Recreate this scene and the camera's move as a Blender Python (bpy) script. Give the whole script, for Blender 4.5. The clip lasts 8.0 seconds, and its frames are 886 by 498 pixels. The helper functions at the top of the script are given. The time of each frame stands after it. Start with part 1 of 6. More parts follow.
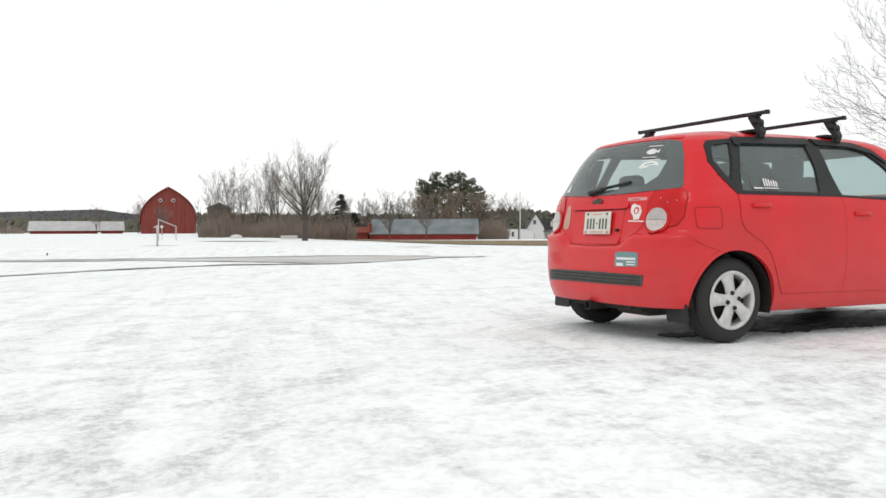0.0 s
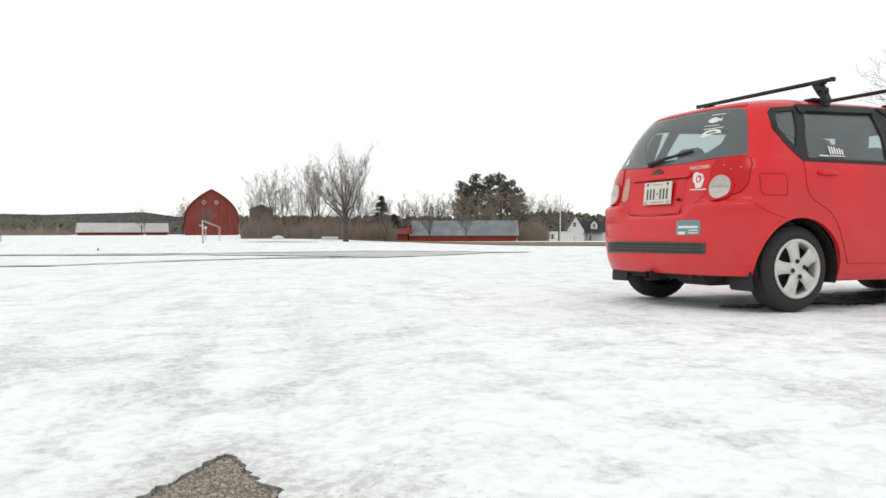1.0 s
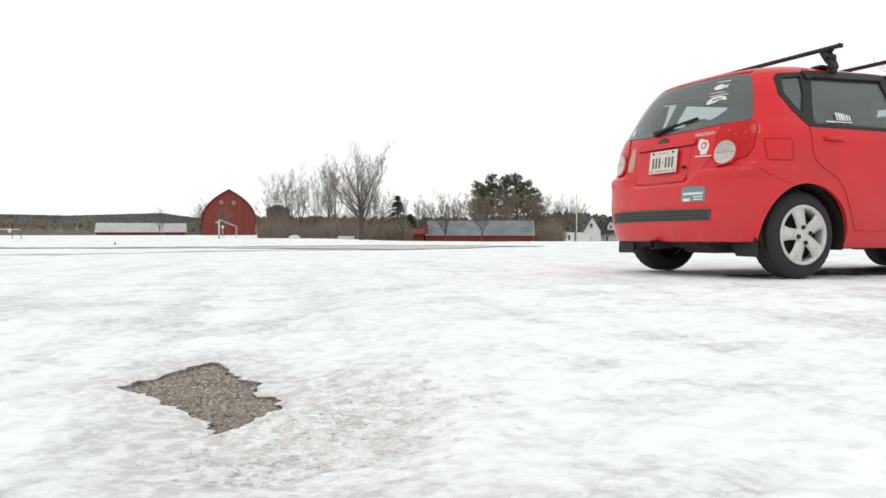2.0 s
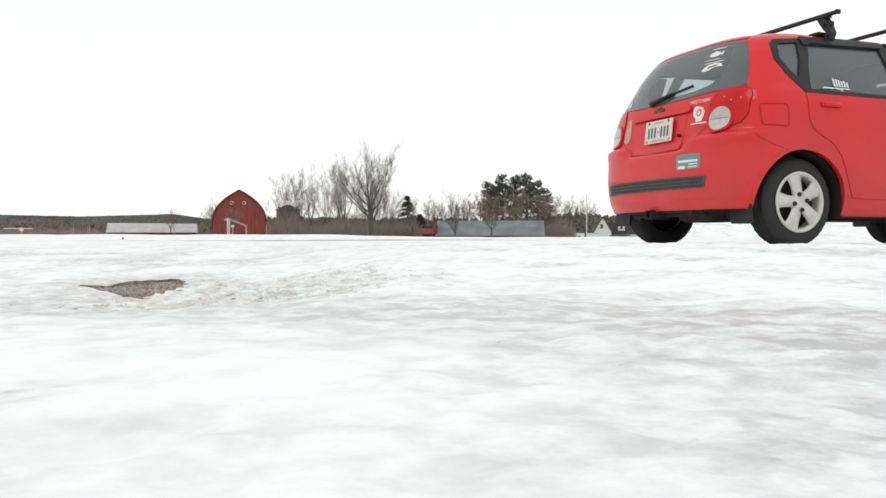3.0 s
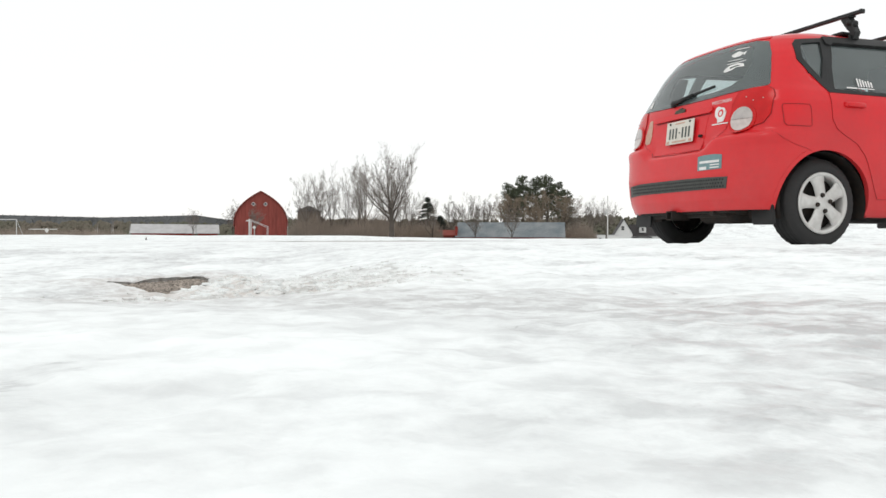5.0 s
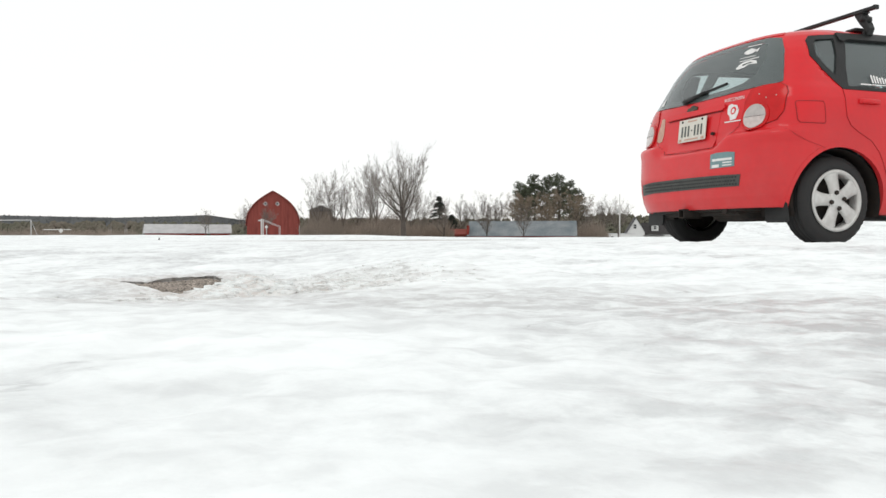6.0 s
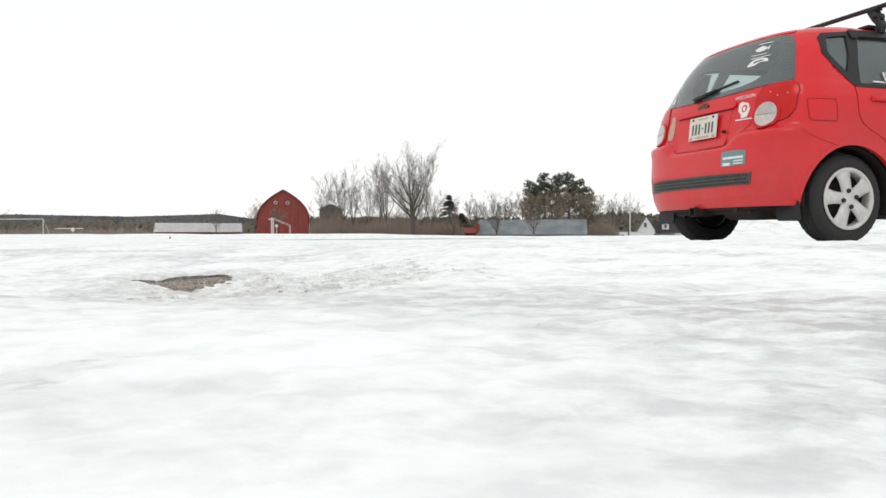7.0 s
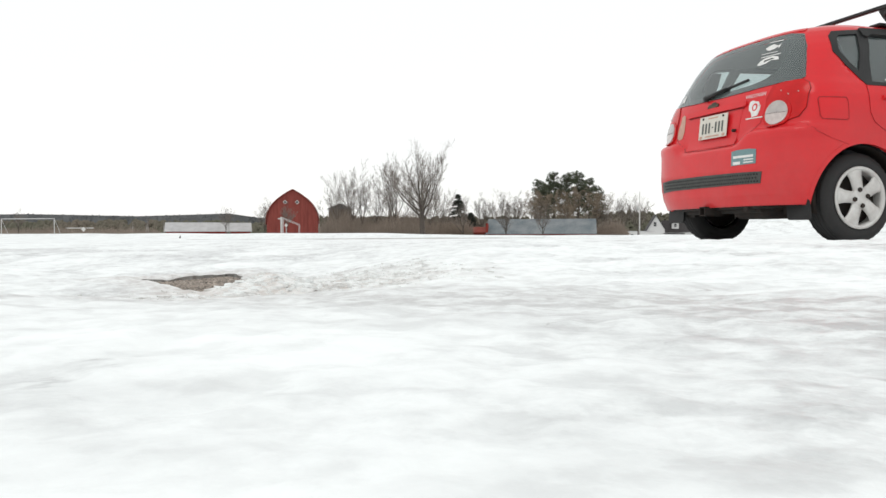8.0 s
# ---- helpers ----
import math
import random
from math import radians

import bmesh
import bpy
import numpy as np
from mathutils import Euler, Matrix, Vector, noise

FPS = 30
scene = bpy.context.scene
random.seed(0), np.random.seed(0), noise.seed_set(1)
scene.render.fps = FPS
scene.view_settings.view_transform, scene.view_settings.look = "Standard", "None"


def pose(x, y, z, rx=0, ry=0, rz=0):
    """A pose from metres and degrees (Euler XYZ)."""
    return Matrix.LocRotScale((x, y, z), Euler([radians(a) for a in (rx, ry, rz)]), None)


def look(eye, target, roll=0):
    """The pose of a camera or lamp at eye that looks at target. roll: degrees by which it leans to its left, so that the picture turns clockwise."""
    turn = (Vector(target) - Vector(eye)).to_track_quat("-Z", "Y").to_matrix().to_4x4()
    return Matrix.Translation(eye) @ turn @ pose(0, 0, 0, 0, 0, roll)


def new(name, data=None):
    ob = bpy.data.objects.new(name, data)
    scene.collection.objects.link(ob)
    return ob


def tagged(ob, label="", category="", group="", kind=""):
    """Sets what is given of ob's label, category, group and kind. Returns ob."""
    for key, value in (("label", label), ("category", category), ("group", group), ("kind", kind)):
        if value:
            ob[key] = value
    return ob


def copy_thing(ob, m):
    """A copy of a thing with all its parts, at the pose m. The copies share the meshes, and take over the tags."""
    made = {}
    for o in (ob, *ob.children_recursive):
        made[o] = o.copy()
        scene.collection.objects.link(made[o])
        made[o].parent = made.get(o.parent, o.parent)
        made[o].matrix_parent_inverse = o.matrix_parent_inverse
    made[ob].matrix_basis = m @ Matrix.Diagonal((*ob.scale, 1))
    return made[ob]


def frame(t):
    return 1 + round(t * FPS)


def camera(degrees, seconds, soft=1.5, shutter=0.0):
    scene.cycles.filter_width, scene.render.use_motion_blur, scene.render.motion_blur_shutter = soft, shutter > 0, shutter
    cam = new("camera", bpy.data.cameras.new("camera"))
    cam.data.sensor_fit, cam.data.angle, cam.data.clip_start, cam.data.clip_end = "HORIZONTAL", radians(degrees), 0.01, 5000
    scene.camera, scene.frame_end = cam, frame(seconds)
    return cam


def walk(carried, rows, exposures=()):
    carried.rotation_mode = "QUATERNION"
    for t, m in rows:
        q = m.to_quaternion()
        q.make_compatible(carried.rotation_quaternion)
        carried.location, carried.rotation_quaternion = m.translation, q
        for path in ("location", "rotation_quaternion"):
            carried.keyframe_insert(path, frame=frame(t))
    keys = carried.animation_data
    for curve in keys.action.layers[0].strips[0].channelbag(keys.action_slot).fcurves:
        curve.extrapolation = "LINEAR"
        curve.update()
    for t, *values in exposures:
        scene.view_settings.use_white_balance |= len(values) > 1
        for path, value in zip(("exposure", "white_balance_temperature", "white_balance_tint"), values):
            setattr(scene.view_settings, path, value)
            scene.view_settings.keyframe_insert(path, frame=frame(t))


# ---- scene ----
cam = camera(55.8, 8.0)
PATH = [
    (0, (0.034, 0.107, 0.773), (0.0036, 2.1066, 0.7286), -0.21),
    (0.5, (-0.089, 0.081, 0.649), (-0.1766, 2.0792, 0.6090), -0.19),
    (1, (-0.116, 0.067, 0.533), (-0.2388, 2.0628, 0.4962), -0.14),
    (1.5, (-0.081, 0.041, 0.420), (-0.2251, 2.0357, 0.3850), -0.08),
    (1.7, (-0.052, 0.050, 0.373), (-0.2033, 2.0440, 0.3392), -0.05),
    (2.8, (0.051, 0.095, 0.089), (-0.1331, 2.0862, 0.0572), -0.05),
    (3, (0.092, 0.112, 0.065), (-0.0949, 2.1029, 0.0353), -0.00),
    (3.5, (0.094, 0.093, 0.057), (-0.1034, 2.0833, 0.0287), 0.06),
    (4, (0.094, 0.093, 0.057), (-0.1145, 2.0822, 0.0308), -0.03),
    (4.2, (0.094, 0.093, 0.057), (-0.1204, 2.0816, 0.0310), 0.02),
    (5.3, (0.094, 0.093, 0.057), (-0.1476, 2.0784, 0.0309), 0.04),
    (5.5, (0.094, 0.093, 0.057), (-0.1522, 2.0779, 0.0308), -0.06),
    (6, (0.094, 0.093, 0.057), (-0.1687, 2.0757, 0.0286), -0.06),
    (6.5, (0.094, 0.093, 0.057), (-0.1805, 2.0741, 0.0268), -0.06),
    (7, (0.094, 0.093, 0.057), (-0.1920, 2.0724, 0.0254), -0.09),
    (7.5, (0.094, 0.093, 0.057), (-0.2031, 2.0708, 0.0242), -0.10),
    (8, (0.094, 0.093, 0.057), (-0.2136, 2.0692, 0.0239), -0.12),
]
walk(cam, [(t, look(eye, target, roll)) for t, eye, target, roll in PATH])

# ---- sky, sun and exposure ----
world = bpy.data.worlds.new("overcast_sky")
scene.world = world
world.use_nodes = True
wn = world.node_tree
wn.nodes.clear()
w_out = wn.nodes.new("ShaderNodeOutputWorld")
w_bg = wn.nodes.new("ShaderNodeBackground")
w_mix = wn.nodes.new("ShaderNodeMix")
w_mix.data_type = "RGBA"
w_sky = wn.nodes.new("ShaderNodeTexSky")
w_sky.sky_type = "NISHITA"
w_sky.sun_disc = False
w_sky.sun_elevation = radians(48)
w_sky.sun_rotation = radians(200)
w_dim = wn.nodes.new("ShaderNodeVectorMath")
w_dim.operation = "SCALE"
w_dim.inputs["Scale"].default_value = 0.1
w_mix.inputs[0].default_value = 0.9
w_mix.inputs[7].default_value = (1.0, 1.0, 0.985, 1)
wn.links.new(w_sky.outputs[0], w_dim.inputs[0])
wn.links.new(w_dim.outputs[0], w_mix.inputs[6])
wn.links.new(w_mix.outputs[2], w_bg.inputs[0])
w_bg.inputs[1].default_value = 1.08
wn.links.new(w_bg.outputs[0], w_out.inputs[0])

sun = new("sun", bpy.data.lights.new("sun", "SUN"))
sun.data.energy, sun.data.angle, sun.data.color = 0.45, radians(25), (1.0, 0.97, 0.93)
sun.matrix_world = look((-8, -20, 26), (0, 0, 0))
scene.view_settings.exposure = 0.0


# ---- material helpers ----
def material(name, colour, rough=0.6, metal=0.0, vary=0.25, scale=6.0, bump=0.0, bump_scale=40.0, second=None, coat=0.0, spec=0.5, by_object=False, by_island=False, stretch=(1, 1, 1)):
    """A surface with a broad and a fine variation of its colour, and a fine relief."""
    m = bpy.data.materials.new(name)
    m.use_nodes = True
    n, l = m.node_tree.nodes, m.node_tree.links
    p = n["Principled BSDF"]
    co = n.new("ShaderNodeTexCoord")
    mp = n.new("ShaderNodeMapping")
    mp.inputs["Scale"].default_value = stretch
    l.new(co.outputs["Object"], mp.inputs["Vector"])
    big = n.new("ShaderNodeTexNoise")
    big.inputs["Scale"].default_value, big.inputs["Detail"].default_value = scale, 5
    fine = n.new("ShaderNodeTexNoise")
    fine.inputs["Scale"].default_value, fine.inputs["Detail"].default_value = bump_scale, 4
    for t in (big, fine):
        l.new(mp.outputs[0], t.inputs["Vector"])
    add = n.new("ShaderNodeMath")
    add.operation = "MULTIPLY_ADD"
    add.inputs[1].default_value = 0.4
    l.new(fine.outputs[0], add.inputs[0])
    l.new(big.outputs[0], add.inputs[2])
    ramp = n.new("ShaderNodeMapRange")
    ramp.inputs[1].default_value, ramp.inputs[2].default_value = 0.45, 0.95
    l.new(add.outputs[0], ramp.inputs[0])
    mix = n.new("ShaderNodeMix")
    mix.data_type = "RGBA"
    c2 = second or tuple(c * (1 - vary) for c in colour)
    mix.inputs[6].default_value = (*colour, 1)
    mix.inputs[7].default_value = (*c2, 1)
    l.new(ramp.outputs[0], mix.inputs[0])
    last = mix.outputs[2]
    if by_object or by_island:
        info = n.new("ShaderNodeNewGeometry" if by_island else "ShaderNodeObjectInfo")
        rnd = n.new("ShaderNodeMapRange")
        rnd.inputs[3].default_value, rnd.inputs[4].default_value = (0.5, 1.75) if by_island else (0.9, 1.08)
        l.new(info.outputs["Random Per Island" if by_island else "Random"], rnd.inputs[0])
        hsv = n.new("ShaderNodeHueSaturation")
        l.new(rnd.outputs[0], hsv.inputs["Value"])
        l.new(last, hsv.inputs["Color"])
        last = hsv.outputs[0]
    l.new(last, p.inputs["Base Color"])
    rr = n.new("ShaderNodeMapRange")
    rr.inputs[3].default_value, rr.inputs[4].default_value = max(rough - 0.08, 0.02), min(rough + 0.1, 1)
    l.new(big.outputs[0], rr.inputs[0])
    l.new(rr.outputs[0], p.inputs["Roughness"])
    p.inputs["Metallic"].default_value = metal
    p.inputs["Coat Weight"].default_value = coat
    p.inputs["Coat Roughness"].default_value = 0.07
    p.inputs["Specular IOR Level"].default_value = spec
    if bump:
        b = n.new("ShaderNodeBump")
        b.inputs["Strength"].default_value, b.inputs["Distance"].default_value = 1.0, bump
        l.new(fine.outputs[0], b.inputs["Height"])
        l.new(b.outputs[0], p.inputs["Normal"])
    return m


def glass_material(name, tint, gloss=0.03, dust=0.1):
    """Tinted pane: lets light through and mirrors by its angle."""
    m = bpy.data.materials.new(name)
    m.use_nodes = True
    n, l = m.node_tree.nodes, m.node_tree.links
    n.clear()
    out = n.new("ShaderNodeOutputMaterial")
    mix = n.new("ShaderNodeMixShader")
    clear = n.new("ShaderNodeBsdfTransparent")
    clear.inputs[0].default_value = (*tint, 1)
    shine = n.new("ShaderNodeBsdfGlossy")
    shine.inputs["Roughness"].default_value = gloss
    facing = n.new("ShaderNodeLayerWeight")
    facing.inputs[0].default_value = 0.5
    power = n.new("ShaderNodeMath")
    power.operation = "POWER"
    power.inputs[1].default_value = 4.0
    l.new(facing.outputs["Facing"], power.inputs[0])
    amount = n.new("ShaderNodeMapRange")
    amount.inputs[3].default_value, amount.inputs[4].default_value = 0.075, 1.0
    l.new(power.outputs[0], amount.inputs[0])
    l.new(amount.outputs[0], mix.inputs[0])
    l.new(clear.outputs[0], mix.inputs[1])
    l.new(shine.outputs[0], mix.inputs[2])
    # film of dust; its flat teal also imitates sky reflected in the pane
    film = n.new("ShaderNodeBsdfDiffuse")
    film.inputs[0].default_value = (0.44, 0.53, 0.53, 1)
    co = n.new("ShaderNodeTexCoord")
    blot = n.new("ShaderNodeTexNoise")
    blot.inputs["Scale"].default_value, blot.inputs["Detail"].default_value = 4.0, 6
    l.new(co.outputs["Object"], blot.inputs["Vector"])
    some = n.new("ShaderNodeMapRange")
    some.inputs[3].default_value, some.inputs[4].default_value = dust * 0.5, dust * 1.5
    l.new(blot.outputs[0], some.inputs[0])
    both = n.new("ShaderNodeMixShader")
    l.new(some.outputs[0], both.inputs[0])
    l.new(mix.outputs[0], both.inputs[1])
    l.new(film.outputs[0], both.inputs[2])
    l.new(both.outputs[0], out.inputs[0])
    return m


def snow_material(name):
    """Packed snow with glazed grey ice patches, fine crust and grit."""
    m = bpy.data.materials.new(name)
    m.use_nodes = True
    n, l = m.node_tree.nodes, m.node_tree.links
    p = n["Principled BSDF"]
    co = n.new("ShaderNodeTexCoord")

    def noise_at(scale, detail, stretch=(1, 1, 1), turn=0.0, rough=0.55, warp=0.0):
        mp = n.new("ShaderNodeMapping")
        mp.inputs["Rotation"].default_value = (0, 0, turn)
        mp2 = n.new("ShaderNodeMapping")
        mp2.inputs["Scale"].default_value = stretch
        t = n.new("ShaderNodeTexNoise")
        t.inputs["Scale"].default_value, t.inputs["Detail"].default_value, t.inputs["Roughness"].default_value = scale, detail, rough
        t.inputs["Distortion"].default_value = warp
        l.new(co.outputs["Object"], mp.inputs[0])
        l.new(mp.outputs[0], mp2.inputs[0])
        l.new(mp2.outputs[0], t.inputs[0])
        return t.outputs[0]

    def ramp(value, a, b, lo=0.0, hi=1.0):
        r = n.new("ShaderNodeMapRange")
        r.interpolation_type = "SMOOTHSTEP"
        for i, v in enumerate((a, b, lo, hi)):
            r.inputs[i + 1].default_value = v
        l.new(value, r.inputs[0])
        return r.outputs[0]

    def math_node(op, a, b):
        k = n.new("ShaderNodeMath")
        k.operation = op
        for i, v in enumerate((a, b)):
            if isinstance(v, (int, float)):
                k.inputs[i].default_value = v
            else:
                l.new(v, k.inputs[i])
        return k.outputs[0]

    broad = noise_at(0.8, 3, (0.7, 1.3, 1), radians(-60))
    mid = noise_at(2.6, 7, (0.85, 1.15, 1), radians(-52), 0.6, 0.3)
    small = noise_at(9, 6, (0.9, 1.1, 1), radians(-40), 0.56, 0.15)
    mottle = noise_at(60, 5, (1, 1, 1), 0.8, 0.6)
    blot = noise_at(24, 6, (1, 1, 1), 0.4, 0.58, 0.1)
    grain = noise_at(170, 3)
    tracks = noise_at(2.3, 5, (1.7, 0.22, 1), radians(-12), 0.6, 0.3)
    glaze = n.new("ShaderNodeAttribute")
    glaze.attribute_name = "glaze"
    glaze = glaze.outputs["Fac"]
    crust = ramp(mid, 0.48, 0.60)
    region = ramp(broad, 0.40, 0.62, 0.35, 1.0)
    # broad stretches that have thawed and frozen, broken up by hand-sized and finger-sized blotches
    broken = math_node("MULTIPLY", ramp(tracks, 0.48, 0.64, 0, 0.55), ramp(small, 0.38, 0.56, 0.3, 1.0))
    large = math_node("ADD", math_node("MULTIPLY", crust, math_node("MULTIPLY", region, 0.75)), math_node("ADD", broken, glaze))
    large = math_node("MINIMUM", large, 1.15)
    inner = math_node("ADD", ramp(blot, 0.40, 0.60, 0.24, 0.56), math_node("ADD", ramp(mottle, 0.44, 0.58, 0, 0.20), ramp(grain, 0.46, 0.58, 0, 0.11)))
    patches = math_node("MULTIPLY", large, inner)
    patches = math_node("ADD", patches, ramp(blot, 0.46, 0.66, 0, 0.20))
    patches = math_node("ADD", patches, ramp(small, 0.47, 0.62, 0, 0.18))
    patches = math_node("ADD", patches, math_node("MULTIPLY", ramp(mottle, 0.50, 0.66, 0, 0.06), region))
    # thin broken shadow lines, drawn in grey along the edges of the crust
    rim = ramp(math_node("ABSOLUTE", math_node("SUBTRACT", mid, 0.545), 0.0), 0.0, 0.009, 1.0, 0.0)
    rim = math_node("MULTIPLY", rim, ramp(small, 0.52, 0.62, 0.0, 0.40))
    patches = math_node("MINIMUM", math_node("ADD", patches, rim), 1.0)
    thaw = n.new("ShaderNodeAttribute")
    thaw.attribute_name = "thaw"
    tone = n.new("ShaderNodeMix")
    tone.data_type = "RGBA"
    tone.inputs[6].default_value = (0.543, 0.56, 0.562, 1)
    tone.inputs[7].default_value = (0.575, 0.54, 0.51, 1)
    l.new(math_node("MINIMUM", thaw.outputs["Fac"], 1.0), tone.inputs[0])
    col = n.new("ShaderNodeMix")
    col.data_type = "RGBA"
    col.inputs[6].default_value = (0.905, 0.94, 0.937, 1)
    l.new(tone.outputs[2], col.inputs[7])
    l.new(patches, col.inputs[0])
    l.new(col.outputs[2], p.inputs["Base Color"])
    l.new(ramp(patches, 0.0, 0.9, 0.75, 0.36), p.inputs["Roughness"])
    p.inputs["Specular IOR Level"].default_value = 0.03
    bump = n.new("ShaderNodeBump")
    bump.inputs["Strength"].default_value, bump.inputs["Distance"].default_value = 0.7, 0.02
    h = math_node("ADD", math_node("MULTIPLY", small, 0.4), math_node("MULTIPLY", mid, 0.5))
    h = math_node("SUBTRACT", h, math_node("MULTIPLY", crust, 0.16))
    h = math_node("ADD", h, math_node("ADD", math_node("MULTIPLY", grain, 0.02), math_node("MULTIPLY", blot, 0.16)))
    l.new(h, bump.inputs["Height"])
    l.new(bump.outputs[0], p.inputs["Normal"])
    return m


def paint_material(name):
    """Red lacquer under a film of road salt, thicker low on the flanks and in splashes."""
    m = material(name, (0.66, 0.012, 0.018), 0.36, second=(0.53, 0.018, 0.023), scale=2.2, coat=0.45, bump_scale=30, spec=0.1)
    n, l = m.node_tree.nodes, m.node_tree.links
    p = n["Principled BSDF"]
    under = p.inputs["Base Color"].links[0].from_socket
    co = n.new("ShaderNodeTexCoord")
    xyz = n.new("ShaderNodeSeparateXYZ")
    l.new(co.outputs["Object"], xyz.inputs[0])
    low = n.new("ShaderNodeMapRange")
    for i, v in enumerate((0.9, 0.2, 0.02, 0.20)):
        low.inputs[i + 1].default_value = v
    l.new(xyz.outputs["Z"], low.inputs[0])
    splash = n.new("ShaderNodeTexNoise")
    splash.inputs["Scale"].default_value, splash.inputs["Detail"].default_value, splash.inputs["Roughness"].default_value = 5.0, 8, 0.65
    l.new(co.outputs["Object"], splash.inputs["Vector"])
    thick = n.new("ShaderNodeMapRange")
    for i, v in enumerate((0.30, 0.72, 0.5, 1.2)):
        thick.inputs[i + 1].default_value = v
    l.new(splash.outputs[0], thick.inputs[0])
    much = n.new("ShaderNodeMath")
    much.operation = "MULTIPLY"
    l.new(low.outputs[0], much.inputs[0])
    l.new(thick.outputs[0], much.inputs[1])
    salt = n.new("ShaderNodeMix")
    salt.data_type = "RGBA"
    salt.inputs[7].default_value = (0.55, 0.19, 0.18, 1)
    l.new(much.outputs[0], salt.inputs[0])
    l.new(under, salt.inputs[6])
    l.new(salt.outputs[2], p.inputs["Base Color"])
    return m


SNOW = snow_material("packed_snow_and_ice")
GRAVEL = material("bare_gravel", (0.23, 0.20, 0.172), 0.9, vary=0.5, scale=30, bump=0.006, bump_scale=140)
PEBBLE = material("pebble", (0.31, 0.27, 0.232), 0.85, by_island=True, vary=0.4, scale=60, bump=0.001, bump_scale=300)
SLUSH = material("slush_covered_asphalt", (0.30, 0.285, 0.26), 0.55, second=(0.68, 0.675, 0.665), scale=0.9, bump=0.004, bump_scale=14, stretch=(0.35, 1.6, 1))
ASPHALT = material("wet_asphalt", (0.17, 0.17, 0.165), 0.5, second=(0.50, 0.49, 0.475), scale=0.9, bump=0.004, bump_scale=14, stretch=(0.35, 1.6, 1))
DRYGRASS = material("dry_grass", (0.26, 0.19, 0.10), 0.9, vary=0.5, scale=0.8, bump=0.02, bump_scale=12)
PAINT = paint_material("red_car_paint")
HEADLINER = material("grey_headliner", (0.26, 0.26, 0.25), 0.95, vary=0.2, scale=8, bump=0.0006, bump_scale=200)
LINING = material("dark_lining", (0.05, 0.05, 0.055), 0.9)
BLACK = material("black_plastic", (0.016, 0.017, 0.017), 0.45, vary=0.3, scale=9, bump=0.0006, bump_scale=200, spec=0.3)
MESHBLACK = material("dark_grille", (0.055, 0.058, 0.052), 0.55, vary=0.35, scale=30)
UNDERCAR_BLACK = material("undercar_black", (0.028, 0.028, 0.03), 0.5, second=(0.09, 0.09, 0.092), scale=5, bump=0.004, bump_scale=90, spec=0.3)
RUBBER = material("tyre_rubber", (0.014, 0.014, 0.015), 0.8, second=(0.025, 0.024, 0.023), scale=7, bump=0.001, bump_scale=90)
ALLOY = material("silver_wheel", (0.62, 0.62, 0.60), 0.42, metal=0.25, vary=0.0, second=(0.46, 0.45, 0.43), scale=14)
STEEL = material("dark_steel", (0.022, 0.021, 0.020), 0.75, metal=0.1, second=(0.04, 0.030, 0.024), scale=20, spec=0.25)
BADGE = material("dull_bronze", (0.10, 0.075, 0.04), 0.5, metal=0.4, second=(0.03, 0.03, 0.028), scale=40)
# dark red of the panel joints, also of shade drawn under ledge and handles
SEAM_AND_SHADE = material("panel_gap", (0.20, 0.010, 0.011), 0.8)
REDLENS = material("red_lens", (0.56, 0.005, 0.006), 0.2, vary=0.25, scale=12, coat=0.15, spec=0.25)
GREYLENS = material("grey_lens", (0.34, 0.315, 0.30), 0.2, second=(0.46, 0.42, 0.40), scale=22, coat=0.3, bump=0.001, bump_scale=120)
CLEARLENS = material("clear_lens", (0.58, 0.51, 0.48), 0.2, second=(0.42, 0.36, 0.34), scale=30, coat=0.4, bump=0.001, bump_scale=160)
PLATE = material("plate_white", (0.64, 0.61, 0.54), 0.5, vary=0.12, scale=20)
WHITE = material("white_print", (0.75, 0.74, 0.72), 0.6, vary=0.15, scale=30)
INK = material("dark_print", (0.09, 0.10, 0.09), 0.6)
TEAL = material("grey_teal_print", (0.16, 0.27, 0.28), 0.5, vary=0.2, scale=40)
FADED = material("faded_print", (0.55, 0.33, 0.25), 0.6, vary=0.2, scale=40)
SEATCLOTH = material("grey_seat_cloth", (0.07, 0.07, 0.075), 0.95, bump=0.001, bump_scale=180)
GLASS = glass_material("tinted_glass", (0.68, 0.79, 0.79), gloss=0.05, dust=0.14)
REARGLASS = glass_material("rear_glass", (0.72, 0.77, 0.76), dust=0.14)
BARNRED = material("barn_red_boards", (0.25, 0.05, 0.038), 0.85, vary=0.35, scale=0.9, bump=0.01, bump_scale=9, stretch=(3, 3, 0.4), by_object=True)
LEANRED = material("faded_orange_red_boards", (0.25, 0.05, 0.033), 0.85, vary=0.3, scale=0.7, bump=0.01, bump_scale=8)
SHEDRED = material("shed_red_boards", (0.24, 0.028, 0.018), 0.85, vary=0.3, scale=0.7, bump=0.01, bump_scale=8)
ROOFDARK = material("dark_shingle", (0.05, 0.045, 0.045), 0.9, vary=0.4, scale=2, bump=0.02, bump_scale=7)
ROOFMETAL = material("grey_blue_metal_roof", (0.10, 0.13, 0.145), 0.6, second=(0.23, 0.245, 0.25), metal=0.1, scale=0.5, bump=0.01, bump_scale=3)
ROOFSNOW = material("snow_dusted_roof", (0.52, 0.52, 0.52), 0.8, vary=0.25, scale=0.7, bump=0.02, bump_scale=4)
WALLWHITE = material("white_clapboard", (0.62, 0.62, 0.61), 0.7, vary=0.15, scale=1.5, bump=0.01, bump_scale=6, stretch=(0.3, 0.3, 6))
